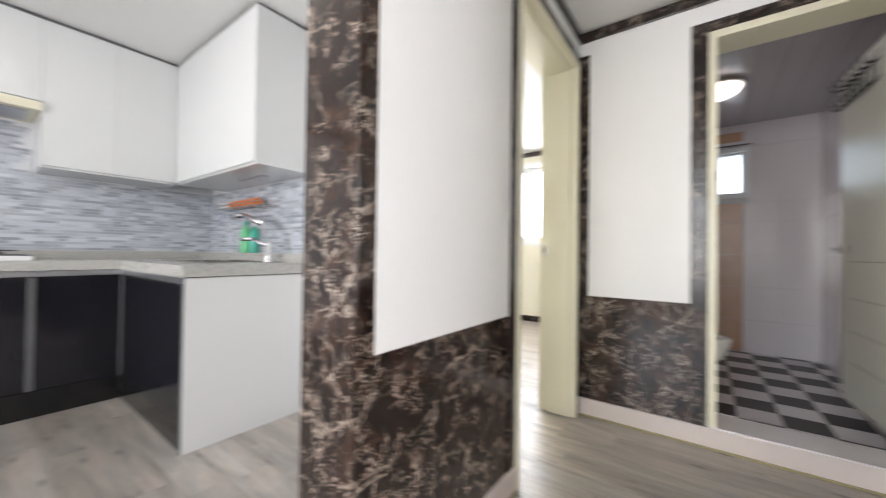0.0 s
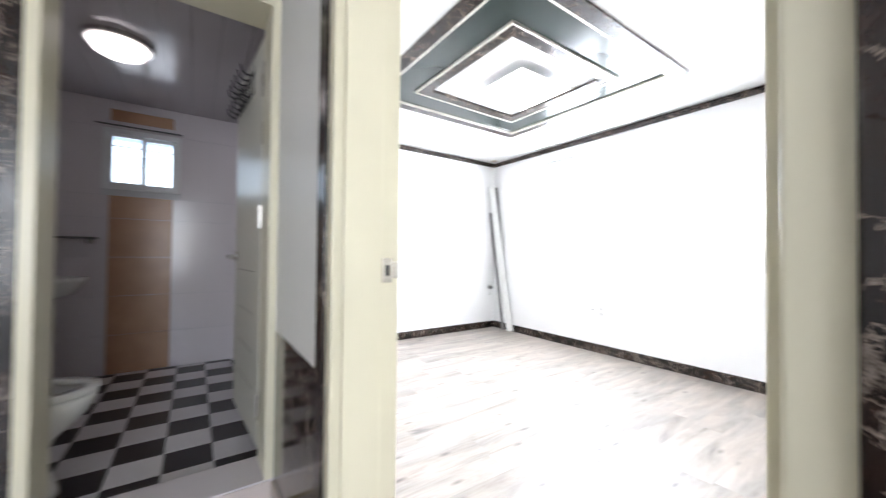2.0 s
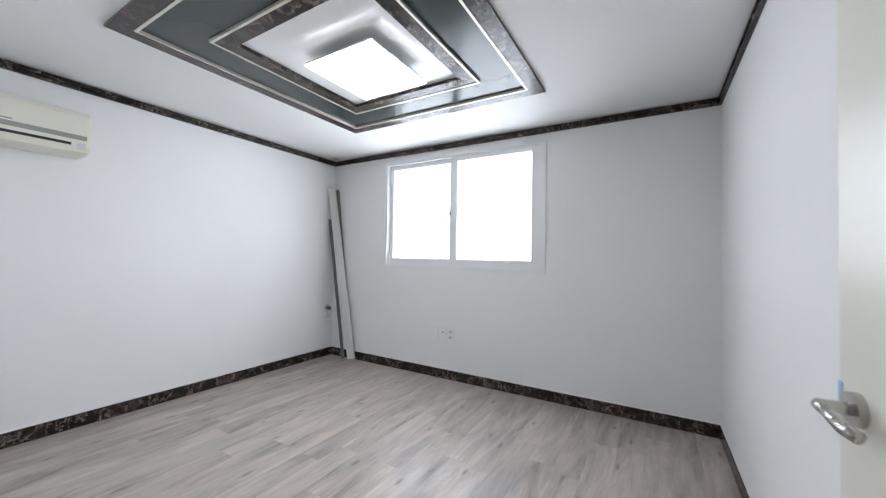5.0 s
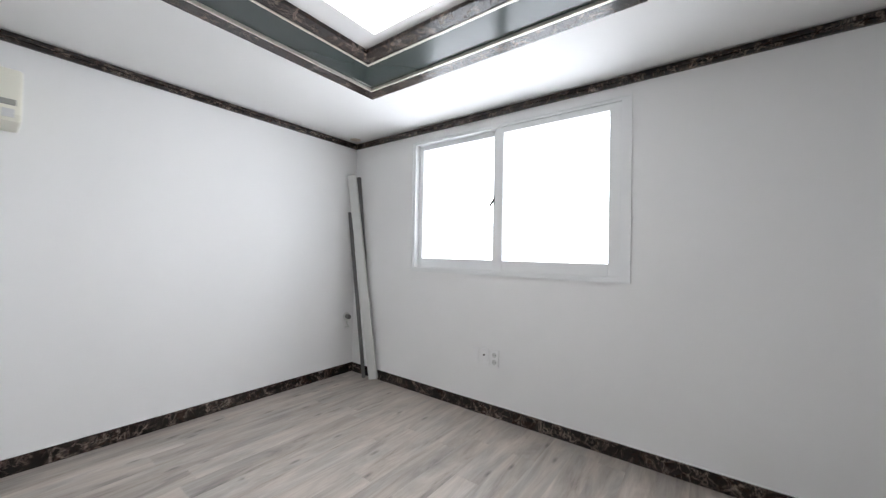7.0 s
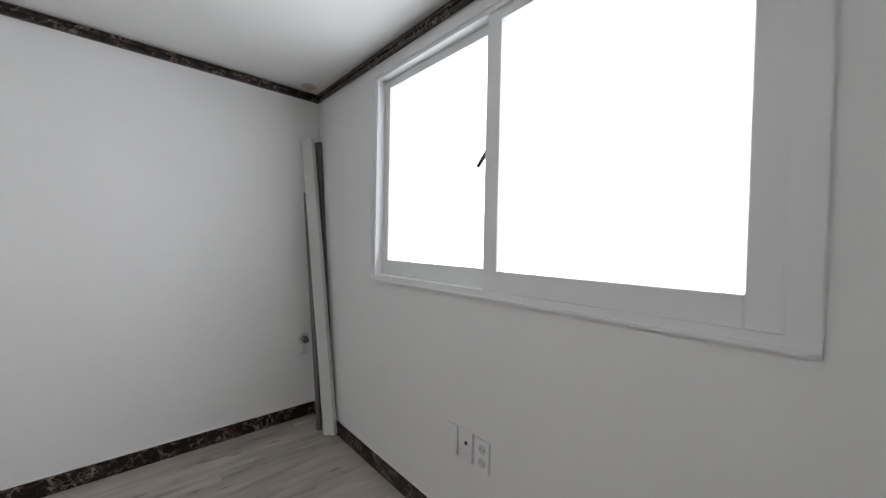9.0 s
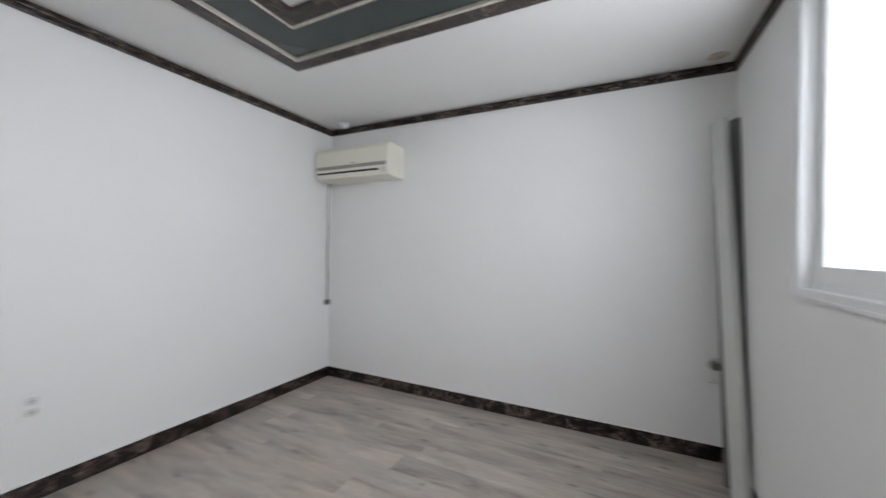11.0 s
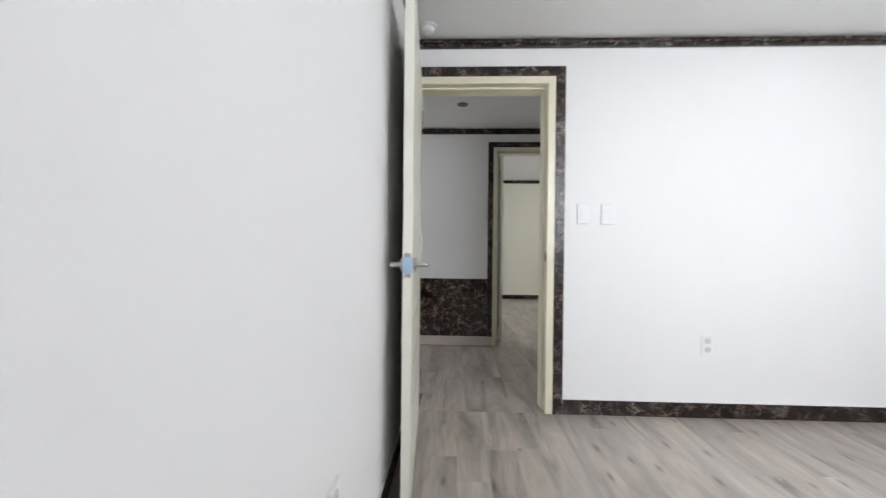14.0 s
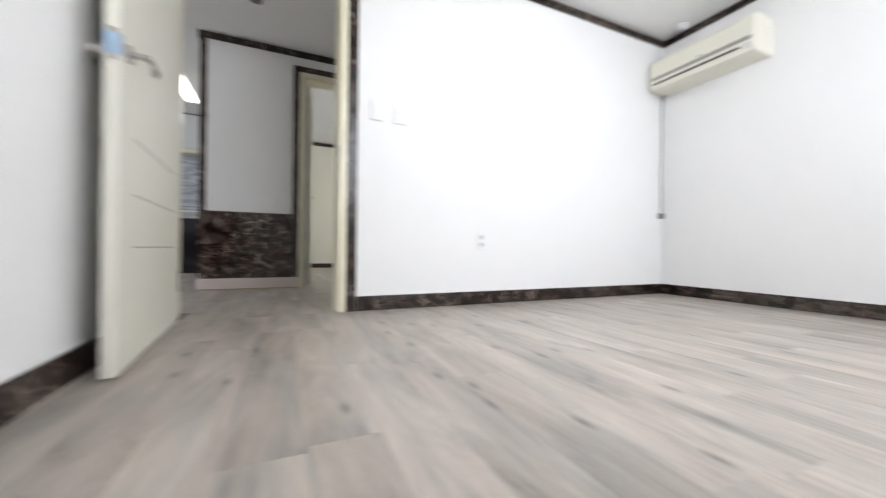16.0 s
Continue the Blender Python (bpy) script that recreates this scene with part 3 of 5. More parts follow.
door_trim_x("door_trim_room_a_inside", AW, 1, 1.112, 1.969, 2.07, FZ + 0.001, left=False)
door_trim_x("door_trim_room_a_hall", CE, -1, 1.089, 1.969, 2.07, FZ + 0.001, width=0.066)
door_trim_x("door_trim_room_b_hall", CW, 1, 1.754, 2.577, 2.052, FZ + 0.001, width=0.055)
t = thing("door_trim_bathroom", (0.134, CN, 0), "dark brown marble-print strips round the bathroom doorway", "door trim", kind="structure")
part("strip", box(0.134, 0.205, CN - 0.012, CN, K1, 2.096, bevel=0.002), M_MARBLE_TRIM, t)
part("strip", box(0.205, CE, CN - 0.012, CN, 2.040, 2.096, bevel=0.002), M_MARBLE_TRIM, t)


# ---- door frames ----
def frame_x(name, x0, x1, y0, y1, top, label, stop, thick=0.036, south=0.036):
    """Lining of a doorway through a wall that faces along x, with its stop."""
    t = thing(name, (x0, y0, 0), label, "door frame", kind="structure")
    part("jamb", box(x0, x1, y0, y0 + south, FZ + 0.001, top, bevel=0.003), M_CREAM, t)
    part("jamb", box(x0, x1, y1 - thick, y1, FZ + 0.001, top, bevel=0.003), M_CREAM, t)
    part("head", box(x0, x1, y0 + south, y1 - thick, top - thick, top, bevel=0.003), M_CREAM, t)
    s0, s1 = stop
    part("stop", box(s0, s1, y0 + south, y0 + south + 0.012, FZ + 0.001, top - thick, bevel=0.002), M_CREAM, t)
    part("stop", box(s0, s1, y1 - thick - 0.012, y1 - thick, FZ + 0.001, top - thick, bevel=0.002), M_CREAM, t)
    part("stop", box(s0, s1, y0 + south + 0.012, y1 - thick - 0.012, top - thick - 0.012, top - thick, bevel=0.002), M_CREAM, t)
    return t


frame_a = frame_x("door_frame_room_a", CE - 0.006, AW + 0.012, 1.087, 1.969, 2.07, "cream painted door frame", (CE + 0.02, AW - 0.042), thick=0.044, south=0.032)
frame_b = frame_x("door_frame_room_b", PW - 0.006, CW + 0.018, 1.754, 2.577, 2.052, "cream painted door frame", (PW + 0.045, CW - 0.02))
frame_t = thing("door_frame_bathroom", (0.205, CN, 0.05), "cream painted bathroom door frame with a white sill", "door frame", kind="structure")
part("jamb", box(0.205, 0.240, CN - 0.016, TS + 0.01, 0.122, 2.040, bevel=0.003), M_CREAM, frame_t)
part("jamb", box(0.868, CE - 0.001, CN - 0.016, TS + 0.01, 0.122, 2.040, bevel=0.003), M_CREAM, frame_t)
part("head", box(0.240, 0.868, CN - 0.016, TS + 0.01, 2.004, 2.040, bevel=0.003), M_CREAM, frame_t)
part("sill", box(0.205, CE - 0.001, CN - 0.012, TS + 0.03, 0.052, 0.122, bevel=0.006), M_BATHTILE, frame_t, "white raised sill")


def strike(frame_ob, x, y, z, out):
    """Steel strike plate let into a jamb, its latch hole dark."""
    p = part("strike_plate", box(x - 0.014, x + 0.014, y - 0.002, y + 0.002, z - 0.032, z + 0.032, bevel=0.001), M_STEEL, frame_ob, "brushed steel strike plate")
    part("latch_hole", box(x - 0.006, x + 0.006, y - 0.003 if out < 0 else y, y if out < 0 else y + 0.003, z - 0.014, z + 0.014), M_DARK, p)
    part("lip", box(x + 0.014, x + 0.031, y - 0.0015, y + 0.0015, z - 0.021, z + 0.021, bevel=0.001), M_STEEL, p)


strike(frame_a, AW - 0.022, 1.923, 0.972, -1)
strike(frame_b, PW + 0.02, 2.539, 0.965, -1)


# ---- doors ----
def lever(door, x, y, z, side, toward, mat=M_STEEL):
    """Round rose and lever on a door leaf that lies along x; side: way the handle sticks out in y; toward: way the lever points in x."""
    h = part("door_handle", rod((x, y, z), (x, y + side * 0.012, z), 0.027, 24), mat, door, "brushed nickel lever handle", smooth=False)
    part("neck", rod((x, y + side * 0.012, z), (x, y + side * 0.05, z), 0.010, 16), mat, h)
    part("lever", tube([(x, y + side * 0.047, z), (x + toward * 0.03, y + side * 0.05, z + 0.002), (x + toward * 0.085, y + side * 0.052, z - 0.004), (x + toward * 0.105, y + side * 0.044, z - 0.008)], 0.0095), mat, h, smooth=True)
    return h


def leaf(name, width, height, label, grooves, handle_z, tape=False, hinge_side=1):
    """A door leaf along +x from its hinge at the origin; thickness along y, from 0 to 0.036."""
    d = thing(name, (0, 0, 0), label, "door", kind="structure")
    body = bmesh.new()
    slab(body, 0, width, 0, 0.036, FZ + 0.008, height, bevel=0.002)
    part("leaf", body, M_CREAM_DOOR, d)
    # grooves are thin raised strips, their shade put into a darker colour
    for face, s in ((0.036, 1), (0.0, -1)):
        a, b = sorted((face, face + s * 0.0012))
        for z in grooves:
            part("groove", box(0.12, width - 0.135, a, b, z - 0.003, z + 0.003), M_GROOVE, d)
    lever(d, width - 0.06, 0.036, handle_z, 1, -1)
    lever(d, width - 0.06, 0.0, handle_z, -1, -1)
    part("latch_plate", box(width, width + 0.0015, 0.007, 0.029, handle_z - 0.045, handle_z + 0.045), M_STEEL, d)
    if tape:
        part("tape", box(width + 0.0015, width + 0.003, 0.001, 0.035, handle_z - 0.03, handle_z + 0.03), M_BLUE, d, "pale blue protective film")
        part("tape_flap", box(width - 0.012, width, 0.036, 0.0375, handle_z - 0.03, handle_z + 0.03), M_BLUE, d)
    for z in (0.22, 1.05, height - 0.22):
        hg = part("hinge", rod((-0.004, 0.040, z - 0.05), (-0.004, 0.040, z + 0.05), 0.006, 12), M_STEEL, d)
    return d


door_a = leaf("door_1", 0.873, 2.028, "open cream door with pale film and a nickel lever handle", (0.39, 0.554, 0.728), 0.958, tape=True)
door_a.matrix_world = pose(AW + 0.016, 1.121, 0.0, 0, 0, 3.6)
door_b = leaf("door_2", 0.72, 2.028, "open cream door standing into the next room", (0.39, 0.554, 0.728), 0.985)
door_b.matrix_world = pose(PW - 0.012, 1.845, 0.0, 0, 0, 180) @ Matrix.Translation((0, -0.036, 0))
door_t = leaf("door_3", 0.655, 1.86, "open cream bathroom door with a nickel lever handle", (0.25, 0.42, 0.60, 0.80), 0.87)
door_t.matrix_world = pose(0.905, 2.835, 0.125, 0, 0, 93.6)
for z in (0.33, 1.55, 1.82):
    part("hinge", box(0.868, 0.890, 2.812, 2.836, z - 0.05, z + 0.05, bevel=0.002), M_BRASS, frame_t, "dull brass hinge")
rack = thing("hook_rack", (0.85, 3.3, 1.80), "black wire over-door rack with rows of hooks", "hook rack")
part("rail", tube([(0.860, 3.02, 1.90), (0.830, 3.375, 1.90)], 0.006), M_DARK, rack)
part("rail", tube([(0.860, 3.02, 1.81), (0.830, 3.375, 1.81)], 0.006), M_DARK, rack)
for i in range(6):
    y = 3.04 + i * 0.072
    x = 0.860 - (y - 3.02) * 0.075
    part("hook", tube([(x, y, 1.95), (x - 0.004, y, 1.80), (x - 0.03, y, 1.775), (x - 0.055, y, 1.79), (x - 0.06, y, 1.82)], 0.0045, segments=8), M_DARK, rack, smooth=True)
    part("hook", tube([(x, y, 1.90), (x - 0.03, y, 1.885), (x - 0.055, y, 1.90), (x - 0.062, y, 1.93)], 0.0045, segments=8), M_DARK, rack, smooth=True)

# ---- floor planks ----
def planks(parent, x0, x1, y0, y1, width, length, seed, single):
    """Vinyl planks along x. single: each an object of its own, else joined into one mesh."""
    rnd = random.Random(seed)
    joined = bmesh.new()
    shared = {}
    y = y0
    while y < y1 - 0.005:
        wy = min(width, y1 - y)
        x = x0 - rnd.random() * length
        while x < x1 - 0.005:
            a, b = max(x, x0), min(x + length, x1)
            if b - a > 0.02:
                if single:
                    key = (round(b - a, 3), round(wy, 3))
                    if key not in shared:
                        shared[key] = mesh_from("plank", box(0, b - a - 0.0004, 0, wy - 0.0004, FZ - 0.004, FZ), M_PLANK)
                    ob = new("plank", shared[key])
                    ob.parent = parent
                    ob.location = (a, y, 0)
                else:
                    slab(joined, a, b - 0.0004, y, y + wy - 0.0004, FZ - 0.004, FZ)
            x += length
        y += width
    if single:
        joined.free()
    else:
        tagged(part("planks", joined, M_PLANK, parent), kind="stuff")


# ---- room A: tray ceiling ornament and lamp ----
tray = thing("ceiling_ornament", (2.563, 2.983, AH), "stepped ceiling ornament of dark marble frames round dark green boards", "ceiling ornament")


def bars(name, x0, x1, y0, y1, width, z0, z1, mat, parent, label):
    for k in range(4):
        pts = (((x0, y0), (x1, y0), (x1 - width, y0 + width), (x0 + width, y0 + width)), ((x1, y0), (x1, y1), (x1 - width, y1 - width), (x1 - width, y0 + width)),
               ((x1, y1), (x0, y1), (x0 + width, y1 - width), (x1 - width, y1 - width)), ((x0, y1), (x0, y0), (x0 + width, y0 + width), (x0 + width, y1 - width)))[k]
        part(name, prism(pts, "z", z0, z1), mat, parent, label)


OX0, OX1, OY0, OY1 = 1.704, 3.416, 2.107, 3.805
bars("outer_frame", OX0, OX1, OY0, OY1, 0.088, 2.283, AH + 0.04, M_MARBLE_TRIM, tray, "dark marble-print frame bar")
bars("outer_bead", OX0 + 0.088, OX1 - 0.088, OY0 + 0.088, OY1 - 0.088, 0.013, 2.280, AH + 0.04, M_SILVER, tray, "champagne metal bead")
bars("green_board", OX0 + 0.101, OX1 - 0.101, OY0 + 0.101, OY1 - 0.101, 0.225, 2.296, AH + 0.04, M_GREEN, tray, "dark green glossy board")
IX0, IX1, IY0, IY1 = OX0 + 0.322, OX1 - 0.322, OY0 + 0.322, OY1 - 0.322
bars("inner_bead", IX0, IX1, IY0, IY1, 0.013, 2.280, AH + 0.04, M_SILVER, tray, "champagne metal bead")
bars("inner_frame", IX0 + 0.013, IX1 - 0.013, IY0 + 0.013, IY1 - 0.013, 0.082, 2.284, AH + 0.04, M_MARBLE_TRIM, tray, "dark marble-print frame bar")
part("white_board", box(IX0 + 0.095, IX1 - 0.095, IY0 + 0.095, IY1 - 0.095, 2.306, AH + 0.04), M_GLOSSBOARD, tray, "white glossy centre board")

lamp_a = thing("ceiling_light", (2.603, 2.912, 2.228), "square white light panel hung under the ceiling, switched on", "ceiling light")
LX0, LX1, LY0, LY1 = 2.361, 2.845, 2.672, 3.152
part("mount", box(2.45, 2.756, 2.76, 3.064, 2.250, 2.306, bevel=0.004), M_PVC, lamp_a, "white mounting box behind the panel")
part("housing", box(LX0, LX1, LY0, LY1, 2.236, 2.250, bevel=0.003), M_PVC, lamp_a)
part("diffuser", box(LX0, LX1, LY0, LY1, 2.2275, 2.236), M_LAMP_A, lamp_a, "glowing white diffuser with lit edges")


# ---- windows ----
def window_east(name, x, y0, y1, z0, z1, label):
    """Two-leaf sliding window in a wall that faces west; x is the room face of the wall."""
    w = thing(name, (x, y0, z0), label, "window", kind="structure")
    f0, f1 = x - 0.006, x + 0.10
    jb, hd, sl = 0.040, 0.030, 0.036
    part("window_frame", boxes((f0, f1, y0, y0 + 0.058, z0, z1), (f0, f1, y1 - jb, y1, z0, z1)), M_PVC, w)
    part("window_frame", boxes((f0, f1, y0 + 0.058, y1 - jb, z1 - hd, z1), (f0, f1, y0 + 0.058, y1 - jb, z0, z0 + sl)), M_PVC, w)
    part("casing", boxes((f0 - 0.006, f0, y0, y1, z0, z0 + 0.012), (f0 - 0.006, f0, y0, y0 + 0.012, z0 + 0.012, z1), (f0 - 0.006, f0, y1 - 0.012, y1, z0 + 0.012, z1), (f0 - 0.006, f0, y0 + 0.012, y1 - 0.012, z1 - 0.012, z1)), M_PVC, w)
    mid = 3.150

    def sash(a, b, xs, glass, lo, hi, st, bt, tp):
        s = part("sash", boxes((xs, xs + 0.036, a, a + st[0], lo, hi), (xs, xs + 0.036, b - st[1], b, lo, hi),
                               (xs, xs + 0.036, a + st[0], b - st[1], lo, lo + bt), (xs, xs + 0.036, a + st[0], b - st[1], hi - tp, hi), bevel=0.003), M_PVC, w)
        g = part("pane", box(xs + glass, xs + glass + 0.005, a + st[0] - 0.005, b - st[1] + 0.005, lo + bt - 0.005, hi - tp + 0.005), M_GLASS, s, "frosted bright pane")
        g.visible_shadow = False
        return s
    sash(y0 + 0.058, mid + 0.033, x + 0.002, 0.026, z0 + sl, z1 - hd, (0.068, 0.068), 0.078, 0.042)
    s = sash(mid + 0.005, y1 - jb, x + 0.044, 0.018, z0 + sl - 0.006, z1 - hd, (0.062, 0.046), 0.086, 0.042)
    part("track", boxes((x + 0.0385, x + 0.0425, y0 + 0.058, y1 - jb, z0 + sl, z0 + sl + 0.016)), M_PVC, w)
    latch = part("latch", box(x + 0.028, x + 0.044, mid + 0.036, mid + 0.054, 1.585, 1.655, bevel=0.003), M_DARK, s, "dark sash latch")
    part("lever", tube([(x + 0.03, mid + 0.046, 1.64), (x + 0.016, mid + 0.056, 1.61), (x + 0.010, mid + 0.078, 1.575)], 0.008), M_DARK, s)
    return w


window_east("window_1", AE, 2.266, 4.003, 1.052, 2.182, "white plastic two-leaf sliding window, bright daylight behind")

wb = thing("window_2", (0.055, TN, 1.51), "small white plastic sliding window in the bathroom", "window", kind="structure")
part("window_frame", boxes((0.040, 0.070, TN - 0.012, TN + 0.09, 1.495, 1.965), (0.490, 0.520, TN - 0.012, TN + 0.09, 1.495, 1.965),
                           (0.070, 0.490, TN - 0.012, TN + 0.09, 1.495, 1.532), (0.070, 0.490, TN - 0.012, TN + 0.09, 1.928, 1.965)), M_PVC, wb)
for a, b, yy in ((0.070, 0.300, TN + 0.01), (0.262, 0.490, TN + 0.045)):
    s = part("sash", boxes((a, a + 0.028, yy, yy + 0.03, 1.532, 1.928), (b - 0.028, b, yy, yy + 0.03, 1.532, 1.928),
                           (a + 0.028, b - 0.028, yy, yy + 0.03, 1.532, 1.552), (a + 0.028, b - 0.028, yy, yy + 0.03, 1.908, 1.928)), M_PVC, wb)
    g = part("pane", box(a + 0.024, b - 0.024, yy + 0.012, yy + 0.016, 1.548, 1.912), M_GLASS, s)
    g.visible_shadow = False
    part("bar", box(a + 0.028, b - 0.028, yy + 0.018, yy + 0.026, 1.835, 1.841), M_PVC, s)
part("latch", box(0.272, 0.292, TN - 0.006, TN + 0.01, 1.685, 1.765, bevel=0.002), M_DARK, wb)
part("curtain_rod", rod((0.00, TN - 0.03, 1.985), (0.53, TN - 0.03, 1.985), 0.006), M_CONDUITDARK, wb, "thin grey rod above the window")

wr = thing("window_3", (-2.62, BN, 1.10), "white plastic sliding window with bright daylight behind", "window", kind="structure")
part("window_frame", boxes((-2.66, -2.58, BN - 0.014, BN + 0.1, 1.06, 2.22), (-1.26, -1.18, BN - 0.014, BN + 0.1, 1.06, 2.22),
                           (-2.58, -1.26, BN - 0.014, BN + 0.1, 1.06, 1.13), (-2.58, -1.26, BN - 0.014, BN + 0.1, 2.15, 2.22)), M_PVC, wr)
for a, b, yy in ((-2.58, -1.89, BN + 0.01), (-1.95, -1.26, BN + 0.05)):
    s = part("sash", boxes((a, a + 0.06, yy, yy + 0.03, 1.13, 2.15), (b - 0.06, b, yy, yy + 0.03, 1.13, 2.15),
                           (a + 0.06, b - 0.06, yy, yy + 0.03, 1.13, 1.19), (a + 0.06, b - 0.06, yy, yy + 0.03, 2.09, 2.15)), M_PVC, wr)
    g = part("pane", box(a + 0.055, b - 0.055, yy + 0.012, yy + 0.016, 1.185, 2.095), M_GLASS, s)
    g.visible_shadow = False

# ---- room A: air conditioner ----
ac = thing("air_conditioner", (1.525, AN, 1.79), "yellowed ivory wall air conditioner in the corner", "air conditioner")
AX0, AX1 = 1.104, 1.868
profile = [(AN - 0.001, 1.786), (AN - 0.001, 2.052), (AN - 0.190, 2.052), (AN - 0.216, 2.042), (AN - 0.228, 2.015), (AN - 0.231, 1.910),
           (AN - 0.229, 1.828), (AN - 0.214, 1.796), (AN - 0.150, 1.786)]
body = prism(profile, "x", AX0, AX1)
bmesh.ops.bevel(body, geom=[e for e in body.edges if abs(e.verts[0].co.x - e.verts[1].co.x) < 1e-4], offset=0.014, segments=3, affect='EDGES', profile=0.6)
part("body", body, M_ACBODY, ac, smooth=False)
part("grille_band", box(AX0 + 0.02, AX1 - 0.02, AN - 0.2335, AN - 0.222, 1.868, 1.896, bevel=0.002), M_ACGREY, ac, "grey grille band")
part("outlet", prism([(AN - 0.2325, 1.845), (AN - 0.215, 1.845), (AN - 0.215, 1.829), (AN - 0.2315, 1.829)], "x", AX0 + 0.03, AX1 - 0.09), M_DARK, ac, "dark air outlet slot")
part("louvre", prism([(AN - 0.2345, 1.826), (AN - 0.215, 1.826), (AN - 0.195, 1.794), (AN - 0.218, 1.793)], "x", AX0 + 0.03, AX1 - 0.09), M_ACBODY, ac, "ivory outlet flap")
part("badge", box(AX0 + 0.39, AX0 + 0.44, AN - 0.2325, AN - 0.225, 1.905, 1.912), M_ACGREY, ac)
part("receiver", prism([(AN - 0.2330, 1.850), (AN - 0.22, 1.850), (AN - 0.210, 1.812), (AN - 0.2260, 1.812)], "x", AX1 - 0.065, AX1 - 0.025), M_SOCKET, ac, "pale display window")
part("side_vent", boxes(*[(AX1 - 0.001, AX1 + 0.002, AN - 0.06, AN - 0.05, 1.84 + i * 0.03, 1.855 + i * 0.03) for i in range(5)]), M_SOCKET, ac)
cord = thing("air_conditioner_cable", (1.130, AN - 0.02, 0.70), "grey cable hanging down the corner from the air conditioner", "cable")
part("cable", tube([(1.159, AN - 0.05, 1.80), (1.119, AN - 0.062, 1.785), (1.109, AN - 0.066, 1.76), (1.104, AN - 0.066, 1.55), (1.110, AN - 0.064, 1.35), (1.103, AN - 0.067, 1.12), (1.108, AN - 0.064, 0.92), (1.108, AN - 0.066, 0.735)], 0.005), M_CORD, cord, smooth=True)
part("plug", box(1.094, 1.130, AN - 0.088, AN - 0.046, 0.690, 0.738, bevel=0.008), M_CONDUITDARK, cord, "dark grey plug end")

# ---- room A: duct strips leaning in the corner ----
duct = thing("leaning_cable_ducts", (4.005, 4.50, 0.0), "long grey plastic cable ducts leaning in the corner", "cable duct")


def lean(name, b, t, w, d, mat, label=""):
    """A hollow channel from its foot b to its top t; w across, d deep."""
    b, t = Vector(b), Vector(t)
    up = (t - b).normalized()
    side = Vector((0.5, -0.866, 0))
    side = (side - up * side.dot(up)).normalized()
    m = Matrix((side, up.cross(side), up)).transposed().to_4x4()
    m.translation = b
    u, v, k = w / 2, d / 2, 0.003
    bm = prism([(-u, -v), (u, -v), (u, v), (u - k, v), (u - k, -v + k), (-u + k, -v + k), (-u + k, v), (-u, v)], "z", 0, (t - b).length)
    bmesh.ops.transform(bm, matrix=m, verts=bm.verts)
    return part(name, bm, mat, duct, label)


lean("duct", (4.030, 4.400, FZ + 0.012), (3.990, 4.733, 1.962), 0.080, 0.034, M_CONDUIT, "pale grey duct")
lean("duct", (4.052, 4.448, FZ + 0.010), (4.058, 4.716, 1.952), 0.046, 0.026, M_CONDUITDARK, "dark grey duct")
lean("duct", (4.000, 4.500, FZ + 0.008), (3.990, 4.752, 1.60), 0.030, 0.018, M_CONDUITDARK, "dark grey duct")

# ---- pipe stub low on the north wall ----
stub = thing("pipe_stub", (3.990, AN, 0.53), "short grey pipe stub with a torn collar on the wall", "pipe stub")
part("collar", rod((3.990, AN, 0.575), (3.990, AN - 0.010, 0.575), 0.040, 20), M_CONDUIT, stub)
part("pipe", rod((3.990, AN - 0.01, 0.575), (3.990, AN - 0.05, 0.570), 0.022, 16), M_CONDUITDARK, stub)
part("bracket", tube([(3.990, AN - 0.012, 0.53), (3.980, AN - 0.03, 0.50), (4.000, AN - 0.03, 0.475), (3.965, AN - 0.012, 0.47)], 0.006), M_CONDUIT, stub)


